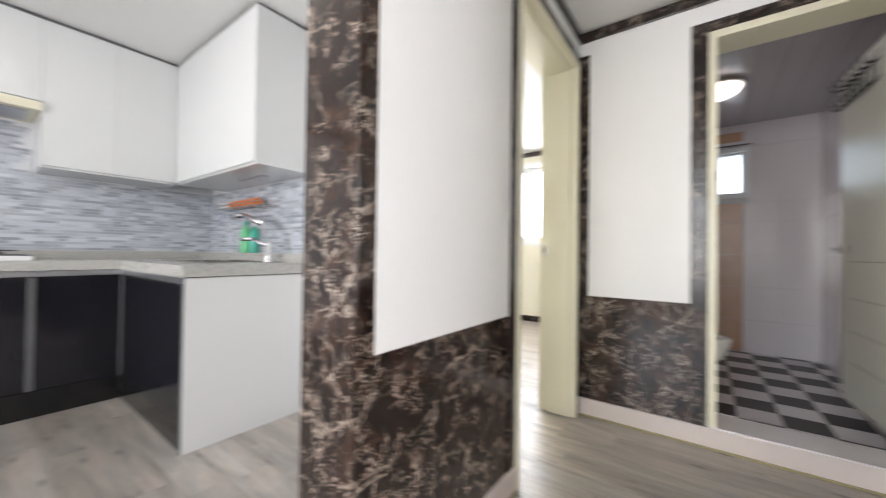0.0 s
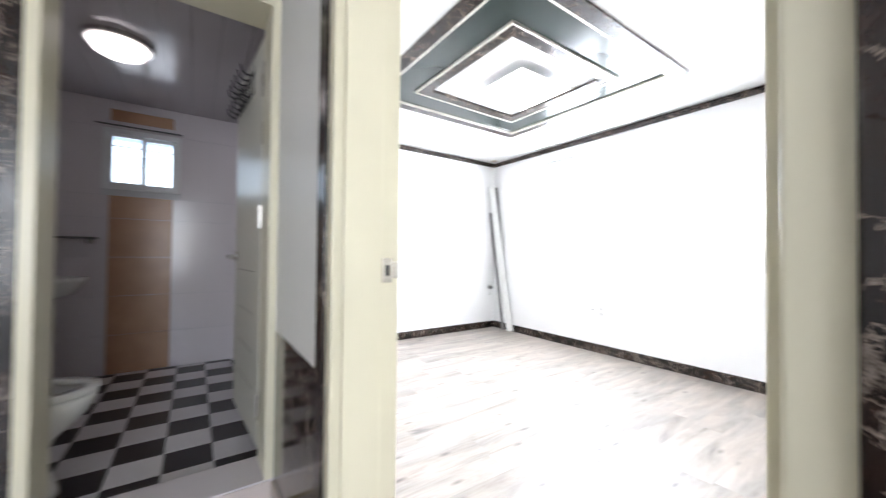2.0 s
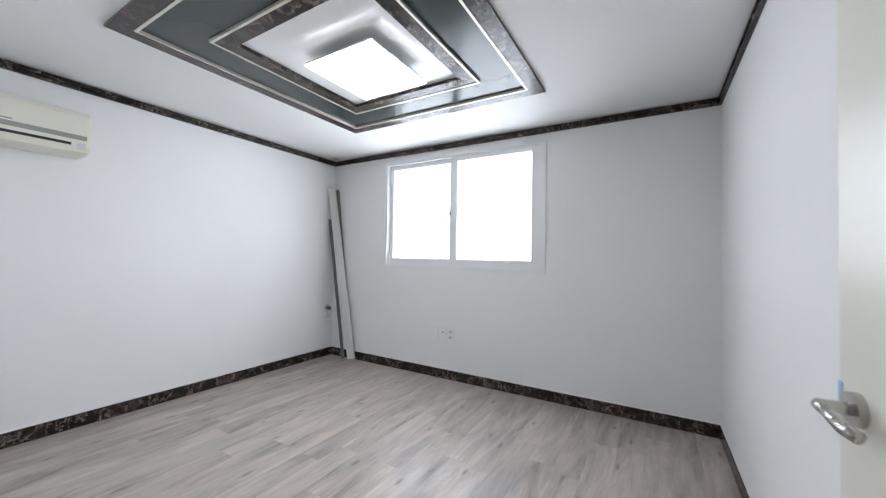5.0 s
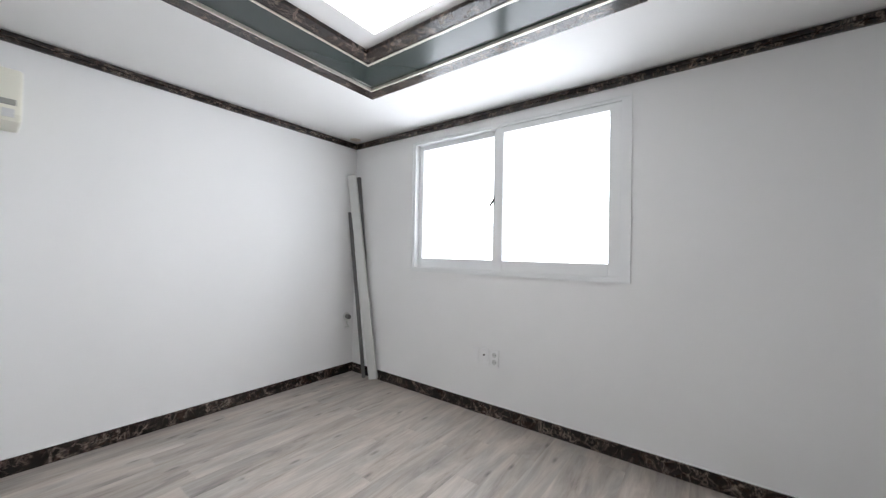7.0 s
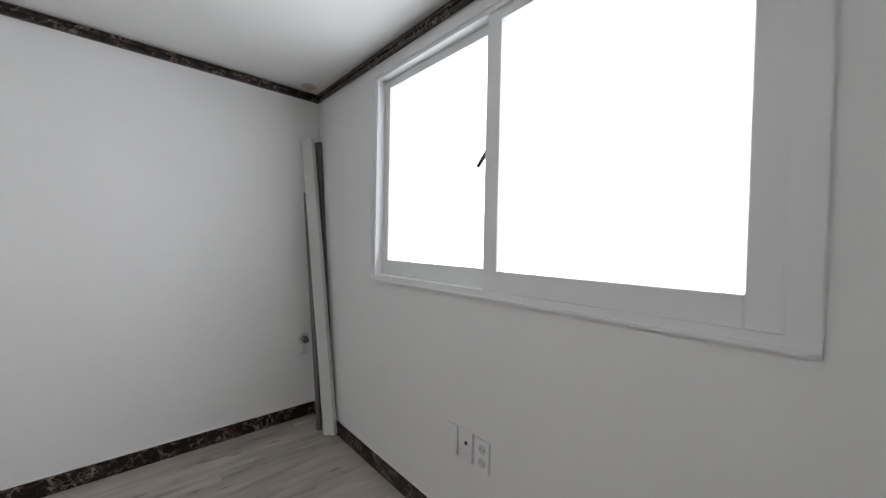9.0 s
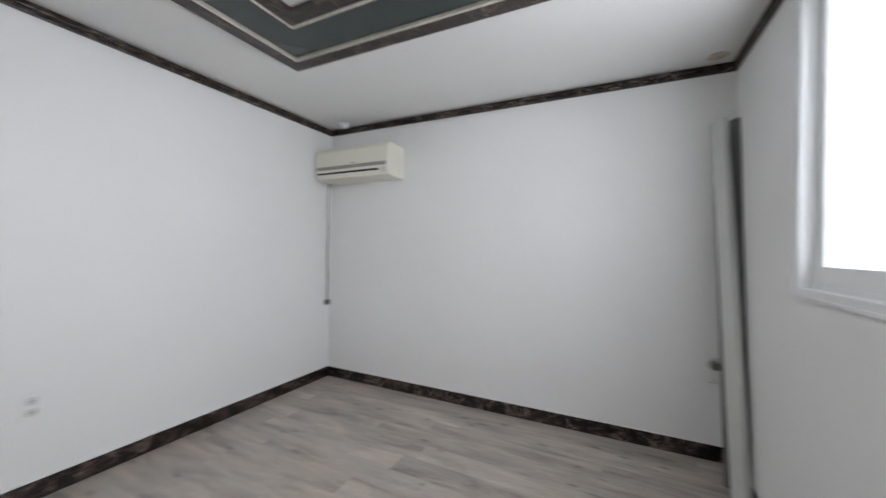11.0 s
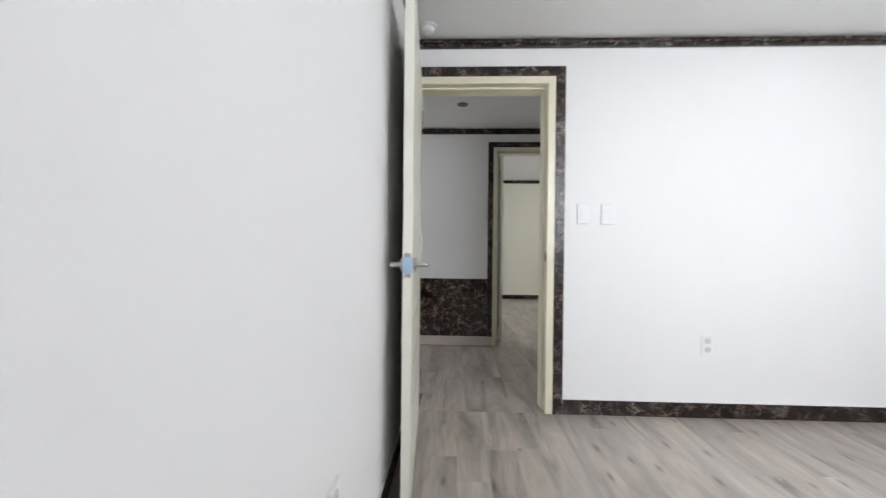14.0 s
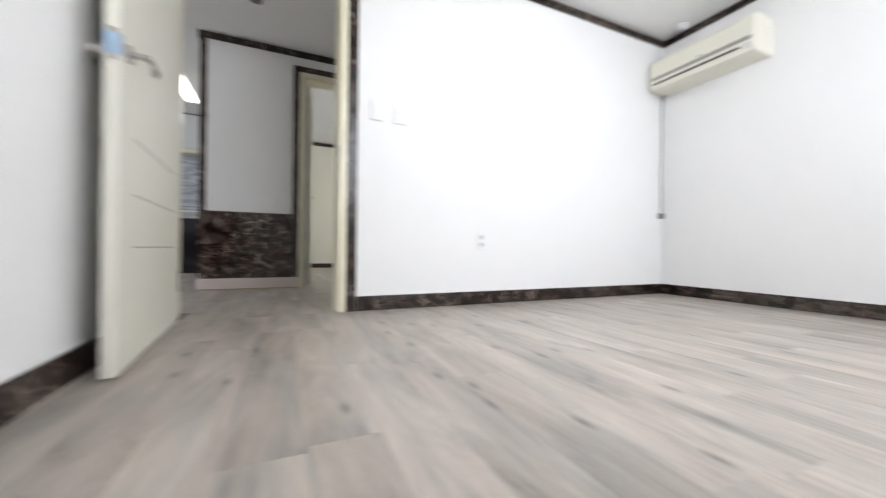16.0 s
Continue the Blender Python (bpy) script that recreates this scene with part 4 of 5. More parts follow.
# ---- plates: sockets and switches ----
def plate(name, centre, normal, w, h, label, category, kind_of, group=""):
    """A wall plate; normal is the axis name with its sign; kind_of: socket, switch, blank or antenna."""
    cx, cy, cz = centre
    ax, sg = normal[1], (1 if normal[0] == "+" else -1)
    t = thing(name, centre, label, category, group)

    def bx(u0, u1, z0, z1, d0, d1, bevel=0.0):
        lo, hi = sorted((sg * d0, sg * d1))
        if ax == "x":
            return box(cx + lo, cx + hi, cy + u0, cy + u1, cz + z0, cz + z1, bevel=bevel)
        return box(cx + u0, cx + u1, cy + lo, cy + hi, cz + z0, cz + z1, bevel=bevel)

    def disc(u, z, r, d0, d1):
        a = (cx + sg * d0, cy + u, cz + z) if ax == "x" else (cx + u, cy + sg * d0, cz + z)
        b = (cx + sg * d1, cy + u, cz + z) if ax == "x" else (cx + u, cy + sg * d1, cz + z)
        return rod(a, b, r, 20)
    # slightly larger grey rim: the plate's soft outline shadow as colour
    part("shade_rim", bx(-w / 2 - 0.0015, w / 2 + 0.0015, -h / 2 - 0.0015, h / 2 + 0.0015, 0, 0.003), M_SWITCHEDGE if kind_of in ("switch", "double") else M_EDGE, t)
    part("cover", bx(-w / 2, w / 2, -h / 2, h / 2, 0.003, 0.0095, 0.003), M_PLATE, t)
    if kind_of == "socket":
        for z in (-0.026, 0.026):
            o = part("outlet", disc(0, z, 0.019, 0.009, 0.0105), M_SOCKET, t, "round grey outlet")
            part("pin_hole", disc(-0.009, z, 0.0028, 0.0105, 0.0112), M_CONDUITDARK, o)
            part("pin_hole", disc(0.009, z, 0.0028, 0.0105, 0.0112), M_CONDUITDARK, o)
    elif kind_of == "switch":
        part("rocker", bx(-w * 0.27, w * 0.27, -h * 0.33, h * 0.33, 0.0095, 0.015, 0.003), M_PVC, t)
    elif kind_of == "double":
        part("rocker", bx(-w * 0.38, w * 0.38, 0.004, h * 0.36, 0.0095, 0.0135, 0.003), M_PVC, t)
        part("rocker", bx(-w * 0.38, w * 0.38, -h * 0.36, 0.000, 0.0095, 0.0135, 0.003), M_PVC, t)
    elif kind_of == "antenna":
        part("connector", disc(0, 0.012, 0.007, 0.008, 0.014), M_DARK, t)
    return t


plate("blank_plate", (AE, 3.327, 0.447), "-x", 0.066, 0.12, "plain white blank wall plate", "wall plate", "blank", "plates under the window")
plate("antenna_outlet", (AE, 3.240, 0.449), "-x", 0.066, 0.12, "white wall plate with one dark antenna connector", "wall plate", "antenna", "plates under the window")
plate("power_outlet", (AE, 3.154, 0.446), "-x", 0.066, 0.12, "white double power outlet under the window", "power outlet", "socket", "power outlets")
plate("power_outlet", (AW, 2.886, 0.456), "+x", 0.066, 0.12, "white double power outlet low on the wall", "power outlet", "socket", "power outlets")
plate("power_outlet", (2.480, AS, 0.435), "+y", 0.066, 0.115, "white power outlet low on the white wall", "power outlet", "socket", "power outlets")
plate("light_switch", (AW, 2.140, 1.238), "+x", 0.068, 0.12, "white light switch beside the door", "light switch", "switch", "switches by the door")
plate("light_switch", (AW, 2.290, 1.236), "+x", 0.08, 0.12, "white double light switch beside the door", "light switch", "double", "switches by the door")

for name, px, py in (("smoke_detector", 1.303, 4.675), ("smoke_detector", 1.210, 1.203)):
    sd = thing(name, (px, py, AH), "small round ivory fire detector on the ceiling", "smoke detector", "fire detectors")
    part("base", lathe([(0.050, -0.012), (0.050, 0.0)], (px, py, AH - 0.0005), 28), M_PVC, sd)
    part("sensor", lathe([(0.018, -0.040), (0.030, -0.034), (0.034, -0.012)], (px, py, AH), 28), M_PLATE, sd)
solid("damp_stain", lathe([(0.048, -0.0012), (0.052, -0.0004)], (3.965, 4.66, AH), 9), M_STAIN, "brown flaking damp patch on the ceiling corner", "damp stain")

# ---- hall: downlight ----
dl = thing("downlight", (0.210, 1.42, CH), "small round recessed downlight, switched off", "downlight")
part("rim", lathe([(0.042, -0.006), (0.046, 0.0)], (0.210, 1.42, CH - 0.0003), 28), M_CONDUITDARK, dl)
part("lens", lathe([(0.030, -0.0075), (0.034, -0.006)], (0.210, 1.42, CH), 24), M_CONDUITDARK, dl)
part("thermostat_screw_cover", box(0.03, 0.06, CN - 0.0095, CN - 0.008, 1.15, 1.165), M_PANEL, panels, "faint filled patch")

# ---- kitchen ----
UX, UY = -2.955, 1.400           # fronts of the wall units
FX, FY = -2.735, 1.068           # fronts of the base units
SX = -1.690                     # end panel
U0, U1 = 1.418, 2.288
SU = -1.775                     # end of the wall units


def wall_unit(label, rows_body, door, group="wall units"):
    x0, x1, y0, y1, z0, z1 = rows_body
    u = thing("wall_cabinet", (x0, y0, z0), label, "kitchen cabinet", group)
    part("body", box(*rows_body), M_CABWHITE, u)
    part("door", box(*door, bevel=0.0015), M_CABWHITE, u)
    return u


for i in range(2):
    y0 = 0.735 + i * 0.333
    y1 = y0 + 0.333 if i == 0 else UY
    wall_unit("white high-gloss wall cabinet over the worktop", (KW, UX - 0.018, y0, y1, U0, U1), (UX - 0.018, UX, y0 + 0.0006, y1 - 0.0006, U0 + 0.012, U1))
for i in range(2):
    y0 = 0.125 - 0.61 * i
    wall_unit("white high-gloss wall cabinet over the cooker hood", (KW, UX - 0.018, y0 + 0.001, y0 + 0.609, 1.79, U1), (UX - 0.018, UX, y0 + 0.0015, y0 + 0.6085, 1.802, U1))
hood = thing("cooker_hood", (KW, 0.125, 1.72), "slim ivory cooker hood under the cabinet", "cooker hood")
part("body", box(KW, UX + 0.03, 0.127, 0.733, 1.738, 1.788, bevel=0.004), M_CREAM, hood)
part("filter", box(KW + 0.06, UX - 0.02, 0.175, 0.685, 1.733, 1.738), M_ALU, hood, "aluminium grease filter")
u = wall_unit("white high-gloss wall cabinet over the sink", (UX, SU - 0.001, UY + 0.018, KN, U0, U1), (UX + 0.002, SU, UY, UY + 0.018, U0 + 0.012, U1))
part("under_light", box(-2.35, -2.05, 1.58, 1.62, U0 - 0.008, U0), M_ALU, u, "slim aluminium strip")
part("cornice", boxes((KW, UX - 0.01, -0.36, UY, U1, KH - 0.003), (UX - 0.01, SU - 0.01, UY + 0.012, KN, U1, KH - 0.003)), M_GREYPROFILE, u, "dark gap filler above the cabinets")


def base_unit(label, body_row, door_row, profile_row):
    x0, x1, y0, y1, z0, z1 = body_row
    u = thing("base_cabinet", (x0, y0, 0.0), label, "kitchen cabinet", "base units")
    part("body", box(*body_row), M_CABBLACK, u)
    part("door", box(*door_row, bevel=0.002), M_CABBLACK, u)
    part("grip_profile", box(*profile_row, bevel=0.001), M_GREYPROFILE, u, "grey grip profile")
    return u


for i, (y0, y1) in enumerate(((0.700, 1.068), (0.275, 0.700), (-0.18, 0.275))):
    base_unit("black high-gloss base cabinet", (KW, FX - 0.02, y0 + 0.001, y1 - 0.001, 0.0, 0.79), (FX - 0.02, FX, y0 + 0.012, y1 - 0.002, 0.165, 0.775), (FX - 0.02, FX + 0.004, y0 - 0.014, y0 + 0.011, 0.165, 0.775))
base_unit("black high-gloss sink cabinet", (FX + 0.002, SX - 0.02, FY + 0.02, KN, 0.0, 0.79), (FX + 0.03, SX - 0.021, FY, FY + 0.02, 0.165, 0.775), (FX + 0.003, FX + 0.028, FY - 0.004, FY + 0.02, 0.165, 0.775))
plinth = thing("plinth", (FX, FY, 0), "black glossy plinth under the base cabinets", "plinth")
part("board", box(FX - 0.018, FX - 0.002, -0.18, FY + 0.003, 0.002, 0.16), M_TOE, plinth)
part("board", box(FX - 0.002, SX - 0.021, FY + 0.004, FY + 0.019, 0.002, 0.16), M_TOE, plinth)
end = thing("end_panel", (SX, FY, 0), "white panel closing the end of the sink unit", "cabinet panel")
part("panel", box(SX - 0.019, SX, FY - 0.004, KN - 0.002, 0.002, 0.81, bevel=0.001), M_PANEL, end)
part("edge_band", box(SX - 0.020, SX - 0.0005, FY - 0.006, FY - 0.004, 0.002, 0.81), M_GREYPROFILE, end)
part("screw_cap", rod((SX, 1.70, 0.135), (SX + 0.004, 1.70, 0.135), 0.011, 14), M_CONDUITDARK, end)
rail = thing("handle_rail", (FX, FY, 0.79), "aluminium grip rail under the worktop", "handle rail")
part("rail", box(FX - 0.012, FX + 0.006, -0.18, FY - 0.002, 0.782, 0.812, bevel=0.002), M_ALU, rail)
part("rail", box(FX + 0.006, SX - 0.02, FY - 0.006, FY + 0.012, 0.782, 0.812, bevel=0.002), M_ALU, rail)
top = thing("worktop", (FX, FY, 0.82), "speckled grey L-shaped worktop with an upstand", "worktop")
part("slab", boxes((KW, FX + 0.02, -0.18, FY - 0.02, 0.815, 0.868), (KW, -2.62, FY - 0.02, KN, 0.815, 0.868), (-1.98, SX + 0.012, FY - 0.02, KN, 0.815, 0.868),
                   (-2.62, -1.98, FY - 0.02, 1.27, 0.815, 0.868), (-2.62, -1.98, 1.66, KN, 0.815, 0.868)), M_COUNTER, top)
part("upstand", boxes((KW, KW + 0.018, -0.18, KN - 0.018, 0.868, 0.925), (KW, SX + 0.012, KN - 0.076, KN, 0.868, 0.925)), M_COUNTER, top)
sink = thing("sink", (-2.3, 1.46, 0.70), "stainless steel sink let into the worktop", "sink")
part("bowl", boxes((-2.62, -2.61, 1.27, 1.66, 0.70, 0.868), (-1.99, -1.98, 1.27, 1.66, 0.70, 0.868), (-2.61, -1.99, 1.27, 1.28, 0.70, 0.868), (-2.61, -1.99, 1.65, 1.66, 0.70, 0.868), (-2.61, -1.99, 1.28, 1.65, 0.70, 0.71)), M_STEEL, sink)
part("rim", boxes((-2.65, -1.95, 1.24, 1.27, 0.868, 0.872), (-2.65, -1.95, 1.66, 1.69, 0.868, 0.872), (-2.65, -2.62, 1.27, 1.66, 0.868, 0.872), (-1.98, -1.95, 1.27, 1.66, 0.868, 0.872)), M_STEEL, sink)
tap = thing("kitchen_tap", (-1.985, 1.60, 0.868), "chrome mixer tap with a green hose sleeve", "tap")
part("body", lathe([(0.030, 0), (0.030, 0.01), (0.022, 0.015), (0.021, 0.115), (0.016, 0.13)], (-1.985, 1.60, 0.868), 20), M_CHROME, tap, smooth=True)
part("spout", tube([(-1.985, 1.60, 0.965), (-2.10, 1.55, 1.015), (-2.17, 1.52, 1.01)], 0.012), M_CHROME, tap, smooth=True)
part("spray_head", tube([(-2.07, 1.60, 1.115), (-2.34, 1.60, 1.180), (-2.50, 1.60, 1.175)], 0.018), M_CHROME, tap, smooth=True)
part("riser", rod((-1.985, 1.60, 0.99), (-2.08, 1.60, 1.118), 0.009), M_CHROME, tap)
bottle = thing("soap_bottle", (-2.57, 1.732, 0.925), "green plastic dish soap bottle by the sink", "bottle")
part("body", lathe([(0.034, 0), (0.037, 0.008), (0.037, 0.15), (0.028, 0.175), (0.014, 0.19), (0.013, 0.20)], (-2.57, 1.732, 0.925), 20), M_GREENPLASTIC, bottle, smooth=True)
part("cap", lathe([(0.015, 0.20), (0.015, 0.218), (0.010, 0.235)], (-2.57, 1.732, 0.925), 16), M_TEALPLASTIC, bottle)
bottle = thing("soap_bottle", (-2.44, 1.732, 0.925), "teal plastic bottle by the sink", "bottle")
part("body", lathe([(0.032, 0), (0.034, 0.01), (0.034, 0.14), (0.024, 0.17), (0.012, 0.19)], (-2.44, 1.732, 0.925), 20), M_TEALPLASTIC, bottle, smooth=True)
part("cap", lathe([(0.014, 0.19), (0.014, 0.215)], (-2.44, 1.732, 0.925), 16), M_PLATE, bottle)
shelf = thing("wire_shelf", (-2.560, 1.69, 1.25), "small wire rack on the tiles above the sink", "wall rack")
for yy, zz in ((1.63, 1.250), (1.745, 1.250), (1.63, 1.275)):
    part("wire", rod((-2.880, yy, zz), (-2.140, yy, zz), 0.0035, 8), M_CHROME, shelf)
for i in range(7):
    part("wire", rod((-2.860 + i * 0.118, 1.63, 1.25), (-2.860 + i * 0.118, 1.765, 1.25), 0.003, 8), M_CHROME, shelf)
roll = thing("wrap_roll", (-2.560, 1.68, 1.28), "orange and white roll pack lying on the rack", "package")
part("body", rod((-2.690, 1.685, 1.281), (-2.290, 1.685, 1.281), 0.0275, 16), M_ORANGE, roll)
part("cap", rod((-2.850, 1.685, 1.281), (-2.690, 1.685, 1.281), 0.027, 16), M_PLATE, roll)
cooker = thing("gas_cooktop", (KW + 0.2, 0.5, 0.868), "black gas cooktop with a white front edge", "cooktop")
part("body", box(KW + 0.05, FX - 0.03, 0.145, 0.705, 0.868, 0.895, bevel=0.005), M_PLATE, cooker)
part("glass_top", box(KW + 0.06, FX - 0.05, 0.155, 0.695, 0.895, 0.899), M_DARK, cooker)
for yy in (0.285, 0.565):
    part("burner", lathe([(0.05, 0), (0.05, 0.012), (0.03, 0.02)], (KW + 0.2, yy, 0.899), 20), M_DARK, cooker)
    part("pan_support", boxes((KW + 0.10, KW + 0.30, yy - 0.005, yy + 0.005, 0.918, 0.926), (KW + 0.195, KW + 0.205, yy - 0.10, yy + 0.10, 0.918, 0.926), (KW + 0.10, KW + 0.11, yy - 0.005, yy + 0.005, 0.899, 0.918), (KW + 0.29, KW + 0.30, yy - 0.005, yy + 0.005, 0.899, 0.918)), M_DARK, cooker)

klight = thing("kitchen_ceiling_light", (-1.93, 0.52, KH), "long white kitchen ceiling light, switched on", "ceiling light")
part("housing", box(-2.30, -1.38, 0.46, 0.60, KH - 0.03, KH - 0.0005, bevel=0.004), M_PVC, klight)
part("diffuser", box(-2.29, -1.39, 0.47, 0.59, KH - 0.065, KH - 0.03, bevel=0.014), M_LAMP_KITCHEN, klight, "glowing white cover")

# strip mosaic behind the worktop
rnd = random.Random(5)
verts, faces = [], []


def tile_box(x0, x1, y0, y1, z0, z1):
    k = len(verts)
    verts.extend([(x0, y0, z0), (x1, y0, z0), (x1, y1, z0), (x0, y1, z0), (x0, y0, z1), (x1, y0, z1), (x1, y1, z1), (x0, y1, z1)])
    faces.extend([tuple(k + i for i in f) for f in ((0, 3, 2, 1), (4, 5, 6, 7), (0, 1, 5, 4), (1, 2, 6, 5), (2, 3, 7, 6), (3, 0, 4, 7))])


row = 0
z = 0.927
while z < 1.80:
    y = -0.2 - rnd.random() * 0.1
    while y < KN:
        a, b = y, min(y + rnd.choice((0.05, 0.08, 0.1, 0.1)), KN - 0.004)
        if b - a > 0.015 and (z < U0 - 0.02 or (b < 0.735 and z < 1.725)):
            tile_box(KW + 0.001, KW + 0.007, a, b - 0.002, z, z + 0.0175)
        y = b if b > y else y + 0.1
        if b >= KN - 0.004:
            break
    x = KW + 0.01 - rnd.random() * 0.1
    while x < SX + 0.015 and z < U0 - 0.02:
        a, b = max(x, KW + 0.008), min(x + rnd.choice((0.05, 0.08, 0.1, 0.1)), SX + 0.015)
        if b - a > 0.012:
            tile_box(a, b - 0.002, KN - 0.007, KN - 0.001, z, z + 0.0175)
        x += max(b - x, 0.04)
    z += 0.0195
me = bpy.data.meshes.new("mosaic_tiles")
me.from_pydata(verts, [], faces)
me.materials.append(M_MOSAIC)
back = thing("backsplash", (KW, KN, 0.92), "backsplash of thin grey and white strip mosaic tiles", "backsplash", kind="structure")
ob = new("mosaic_tiles", me)
ob.parent = back
ob.matrix_parent_inverse = base_of(back).inverted()
tagged(ob, kind="stuff")
part("grout", boxes((KW, KW + 0.004, -0.2, KN, 0.925, 1.80), (KW + 0.004, SX + 0.015, KN - 0.004, KN, 0.925, U0)), M_GROUT, back)

# ---- room B ----
lb = thing("ceiling_light", (-2.05, 3.95, BH), "square white ceiling light, switched on", "ceiling light")
part("housing", box(-2.40, -1.70, 3.60, 4.30, BH - 0.04, BH - 0.0005, bevel=0.005), M_PVC, lb)
part("diffuser", box(-2.38, -1.72, 3.62, 4.28, BH - 0.07, BH - 0.04, bevel=0.012), M_LAMP_B, lb, "glowing white diffuser")

# ---- bathroom ----
blamp = thing("bathroom_ceiling_light", (0.265, 3.71, TH), "round frosted glass ceiling light, switched on", "ceiling light")
part("base", lathe([(0.150, -0.026), (0.155, -0.02), (0.155, -0.0005)], (0.265, 3.71, TH), 36), M_STEEL, blamp, "dull metal ring")
part("globe", lathe([(0.03, -0.093), (0.07, -0.086), (0.11, -0.066), (0.136, -0.027)], (0.265, 3.71, TH), 36), M_LAMP_BATH, blamp, "glowing frosted dome", smooth=True)

toilet = thing("toilet", (-0.05, 3.09, TF), "white ceramic toilet beside the bathroom wall", "toilet")


def oval(cx, cy, z, rx, ry, n=28):
    return [(cx + rx * math.cos(2 * math.pi * i / n), cy + ry * math.sin(2 * math.pi * i / n), z) for i in range(n)]


def loft(rings, cap_low=True, cap_high=True):
    bm = bmesh.new()
    rows = [[bm.verts.new(p) for p in r] for r in rings]
    n = len(rows[0])
    for lo, hi in zip(rows, rows[1:]):
        for i in range(n):
            j = (i + 1) % n
            bm.faces.new((lo[i], lo[j], hi[j], hi[i]))
    if cap_low:
        bm.faces.new(rows[0][::-1])
    if cap_high:
        bm.faces.new(rows[-1])
    return bm


part("bowl", loft([oval(0.0, 3.06, TF, 0.215, 0.155), oval(0.0, 3.06, TF + 0.025, 0.21, 0.15), oval(0.0, 3.07, TF + 0.13, 0.165, 0.12), oval(0.01, 3.08, TF + 0.21, 0.185, 0.135),
                   oval(0.05, 3.09, TF + 0.30, 0.24, 0.17), oval(0.05, 3.09, TF + 0.365, 0.265, 0.188), oval(0.05, 3.09, TF + 0.380, 0.262, 0.185),
                   oval(0.06, 3.09, TF + 0.380, 0.20, 0.135), oval(0.06, 3.09, TF + 0.30, 0.16, 0.11), oval(0.04, 3.09, TF + 0.24, 0.07, 0.05)]), M_CERAMIC, toilet, smooth=True)
part("seat", loft([oval(0.05, 3.09, TF + 0.383, 0.268, 0.190), oval(0.05, 3.09, TF + 0.400, 0.268, 0.190), oval(0.06, 3.09, TF + 0.402, 0.20, 0.13), oval(0.06, 3.09, TF + 0.383, 0.20, 0.13)], False, False), M_CERAMIC, toilet, smooth=True)
part("tank", box(-0.348, -0.18, 2.89, 3.29, TF + 0.36, TF + 0.74, bevel=0.02), M_CERAMIC, toilet)
part("tank_lid", box(-0.348, -0.17, 2.88, 3.30, TF + 0.74, TF + 0.77, bevel=0.01), M_CERAMIC, toilet)
part("lid", box(-0.172, -0.148, 2.92, 3.26, TF + 0.40, TF + 0.76, bevel=0.01), M_CERAMIC, toilet)
basin = thing("wash_basin", (-0.15, 4.32, 0.72), "white ceramic wash basin on the bathroom wall", "wash basin")
part("bowl", loft([oval(-0.16, 4.32, 0.70, 0.06, 0.07), oval(-0.15, 4.32, 0.74, 0.15, 0.17), oval(-0.15, 4.32, 0.815, 0.20, 0.24), oval(-0.15, 4.32, 0.845, 0.21, 0.25), oval(-0.15, 4.32, 0.846, 0.175, 0.215), oval(-0.15, 4.32, 0.76, 0.10, 0.13)]), M_CERAMIC, basin, smooth=True)
part("back_ledge", box(-0.349, -0.25, 4.08, 4.56, 0.80, 0.862, bevel=0.01), M_CERAMIC, basin)
part("pedestal", loft([oval(-0.24, 4.32, TF, 0.09, 0.10), oval(-0.24, 4.32, 0.40, 0.07, 0.08), oval(-0.22, 4.32, 0.73, 0.09, 0.10)]), M_CERAMIC, basin, smooth=True)
shelf = thing("glass_shelf", (-0.34, 4.30, 1.10), "small dark-edged shelf above the wash basin", "wall shelf")
part("board", box(-0.349, 0.03, TN - 0.13, TN - 0.012, 1.105, 1.118, bevel=0.002), M_CONDUITDARK, shelf)
part("bracket", box(-0.02, 0.01, TN - 0.10, TN - 0.008, 1.07, 1.105, bevel=0.004), M_STEEL, shelf)

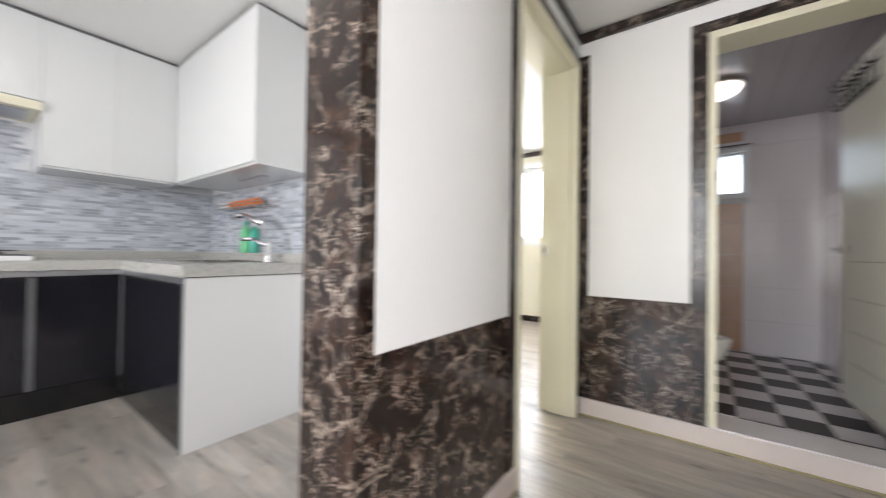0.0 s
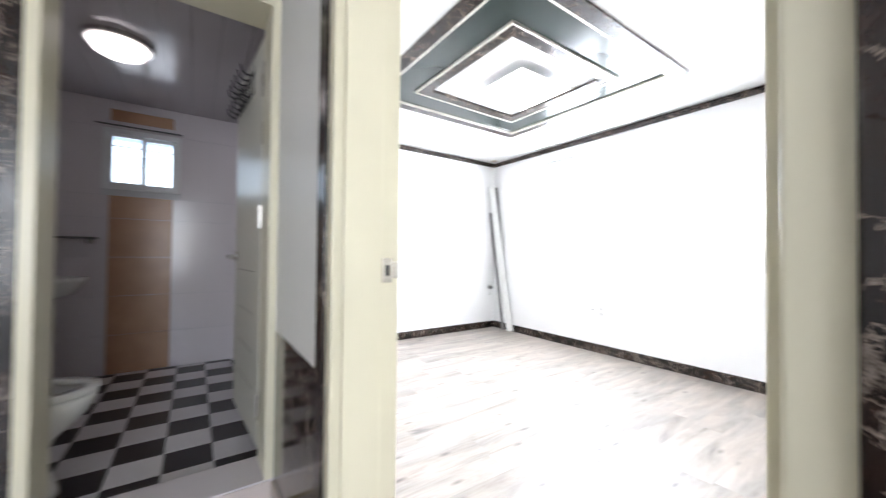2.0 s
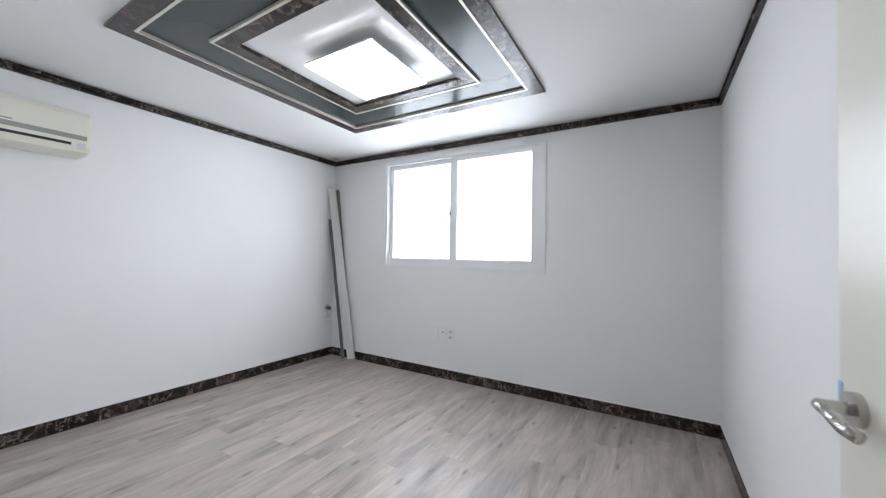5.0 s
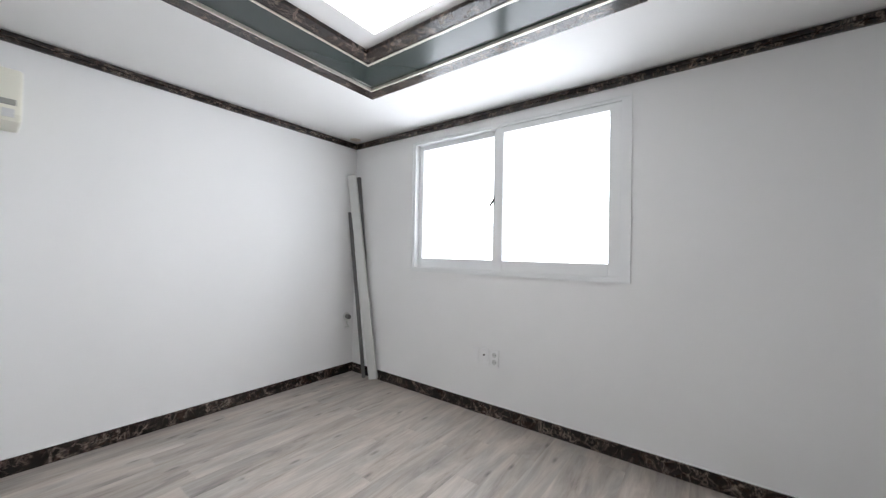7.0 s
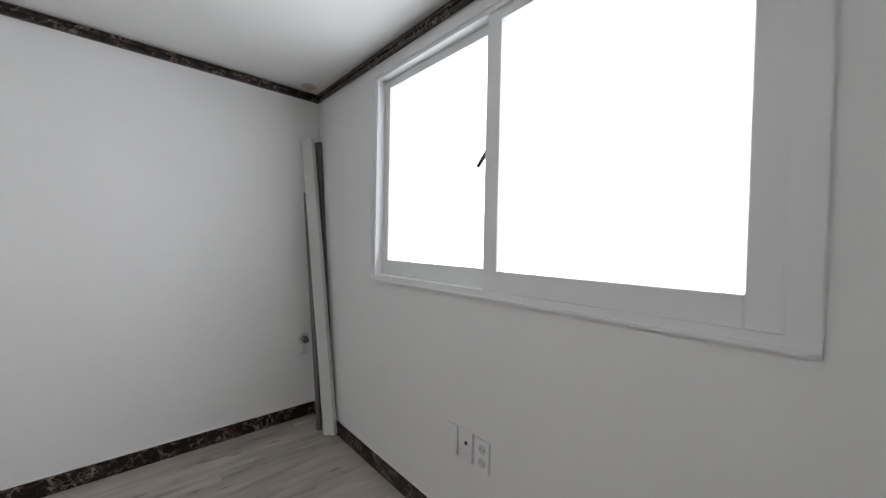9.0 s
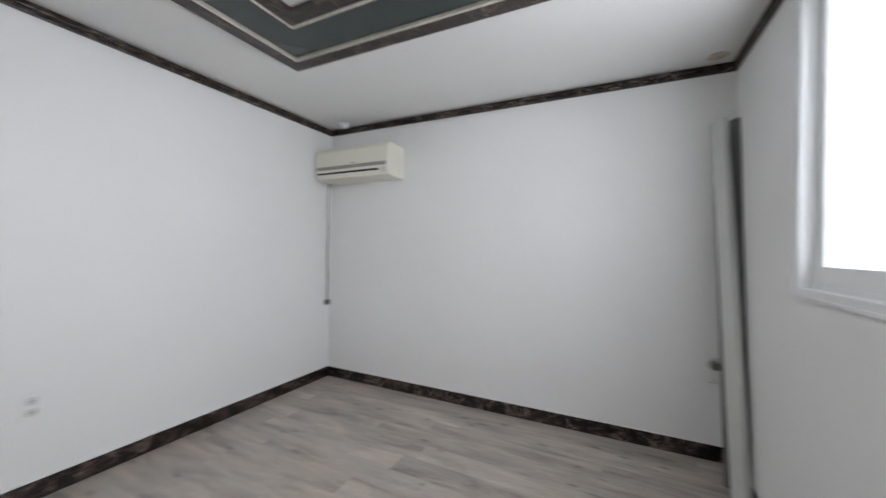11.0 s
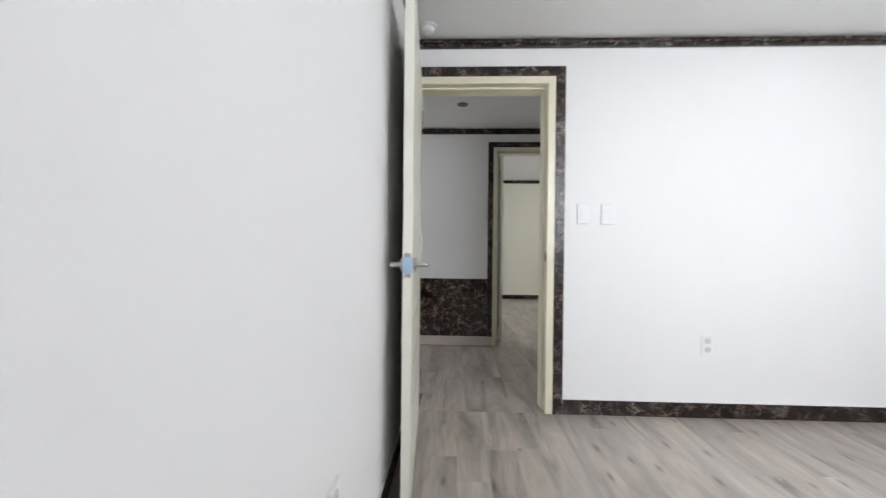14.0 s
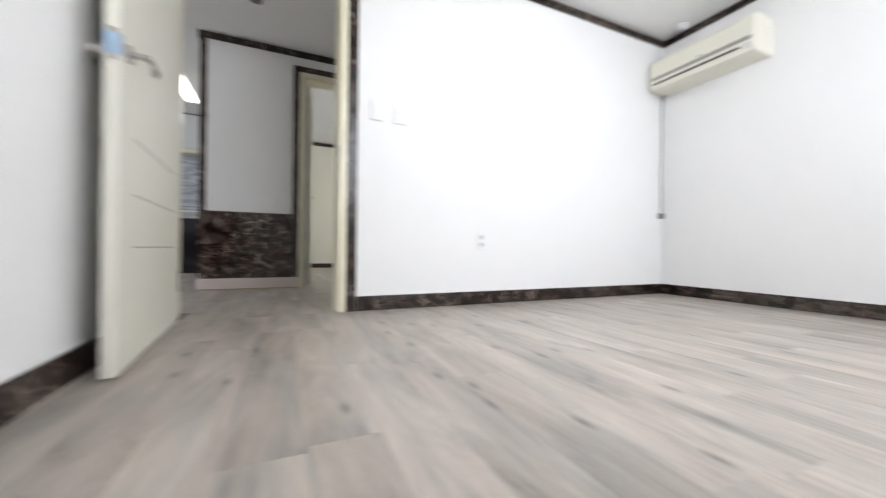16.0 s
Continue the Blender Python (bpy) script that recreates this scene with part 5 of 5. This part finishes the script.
# ---- pieces: bathroom tiles, then floor planks ----
wall_tiles = thing("bathroom_wall_tiles", (TW, TN, TF), "white glazed wall tiles with a tan tile band under the window", "wall tile", kind="structure")
cuts_x = [TW, -0.17, 0.083, 0.474, 0.725, TE]
cuts_z = [TF, 0.37, 0.67, 0.97, 1.27, 1.445, 1.965, TH]
for i in range(len(cuts_x) - 1):
    for j in range(len(cuts_z) - 1):
        x0, x1, z0, z1 = cuts_x[i] + 0.001, cuts_x[i + 1] - 0.001, cuts_z[j] + 0.001, cuts_z[j + 1] - 0.001
        if i == 2 and j == 5:
            continue
        if i == 2:
            z0, z1 = (2.025, 2.112) if j == 6 else (z0, z1)
        if j == 5 and i == 1:
            x1 = 0.039
        if j == 5 and i == 3:
            x0 = 0.521
        part("tile", box(x0, x1, TN - 0.008, TN - 0.001, z0, z1, bevel=0.001), M_TANTILE if i == 2 else M_BATHTILE, wall_tiles)
part("tile", box(0.084, 0.473, TN - 0.008, TN - 0.001, 2.114, TH - 0.001), M_BATHTILE, wall_tiles)
part("tile", box(0.084, 0.473, TN - 0.008, TN - 0.001, 1.967, 2.023), M_BATHTILE, wall_tiles)
for side, xa, xb in (("w", TW + 0.001, TW + 0.008), ("e", TE - 0.008, TE - 0.001)):
    for k in range(8):
        for j in range(len(cuts_z) - 1):
            part("tile", box(xa, xb, TS + 0.01 + k * 0.244, TS + 0.252 + k * 0.244, cuts_z[j] + 0.001, cuts_z[j + 1] - 0.001, bevel=0.001), M_BATHTILE, wall_tiles)
tile_meshes = {}
TILE = 0.189
for i in range(-5, 3):
    for j in range(-3, 9):
        x0, y0 = 0.528 + i * TILE, 3.180 + j * TILE
        a, b, c, d = max(x0, TW + 0.009), min(x0 + TILE, TE - 0.009), max(y0, TS + 0.03), min(y0 + TILE, TN - 0.009)
        if b - a < 0.02 or d - c < 0.02:
            continue
        dark = (i + j) % 2 == 1
        key = (dark, round(b - a, 3), round(d - c, 3))
        if key not in tile_meshes:
            tile_meshes[key] = mesh_from("tile", box(0.0015, b - a - 0.0015, 0.0015, d - c - 0.0015, -0.007, 0.0, bevel=0.001), M_BLACKTILE if dark else M_WHITETILE)
        ob = new("tile", tile_meshes[key])
        ob.parent = floor_bath
        ob.location = (a, c, TF)

planks(floor_a, AW, AE, AS, AN, 0.145, 1.05, 3, True)
planks(floor_hall, CW, AW, 1.155, CN, 0.145, 1.05, 4, True)
planks(floor_hall, PW, AW - 0.26, HS, 1.155, 0.145, 1.05, 6, False)
planks(floor_hall, KW, PW, HS, KN, 0.145, 1.05, 7, False)
planks(floor_b, BW, CW, BS - 0.06, BN, 0.145, 1.05, 8, False)
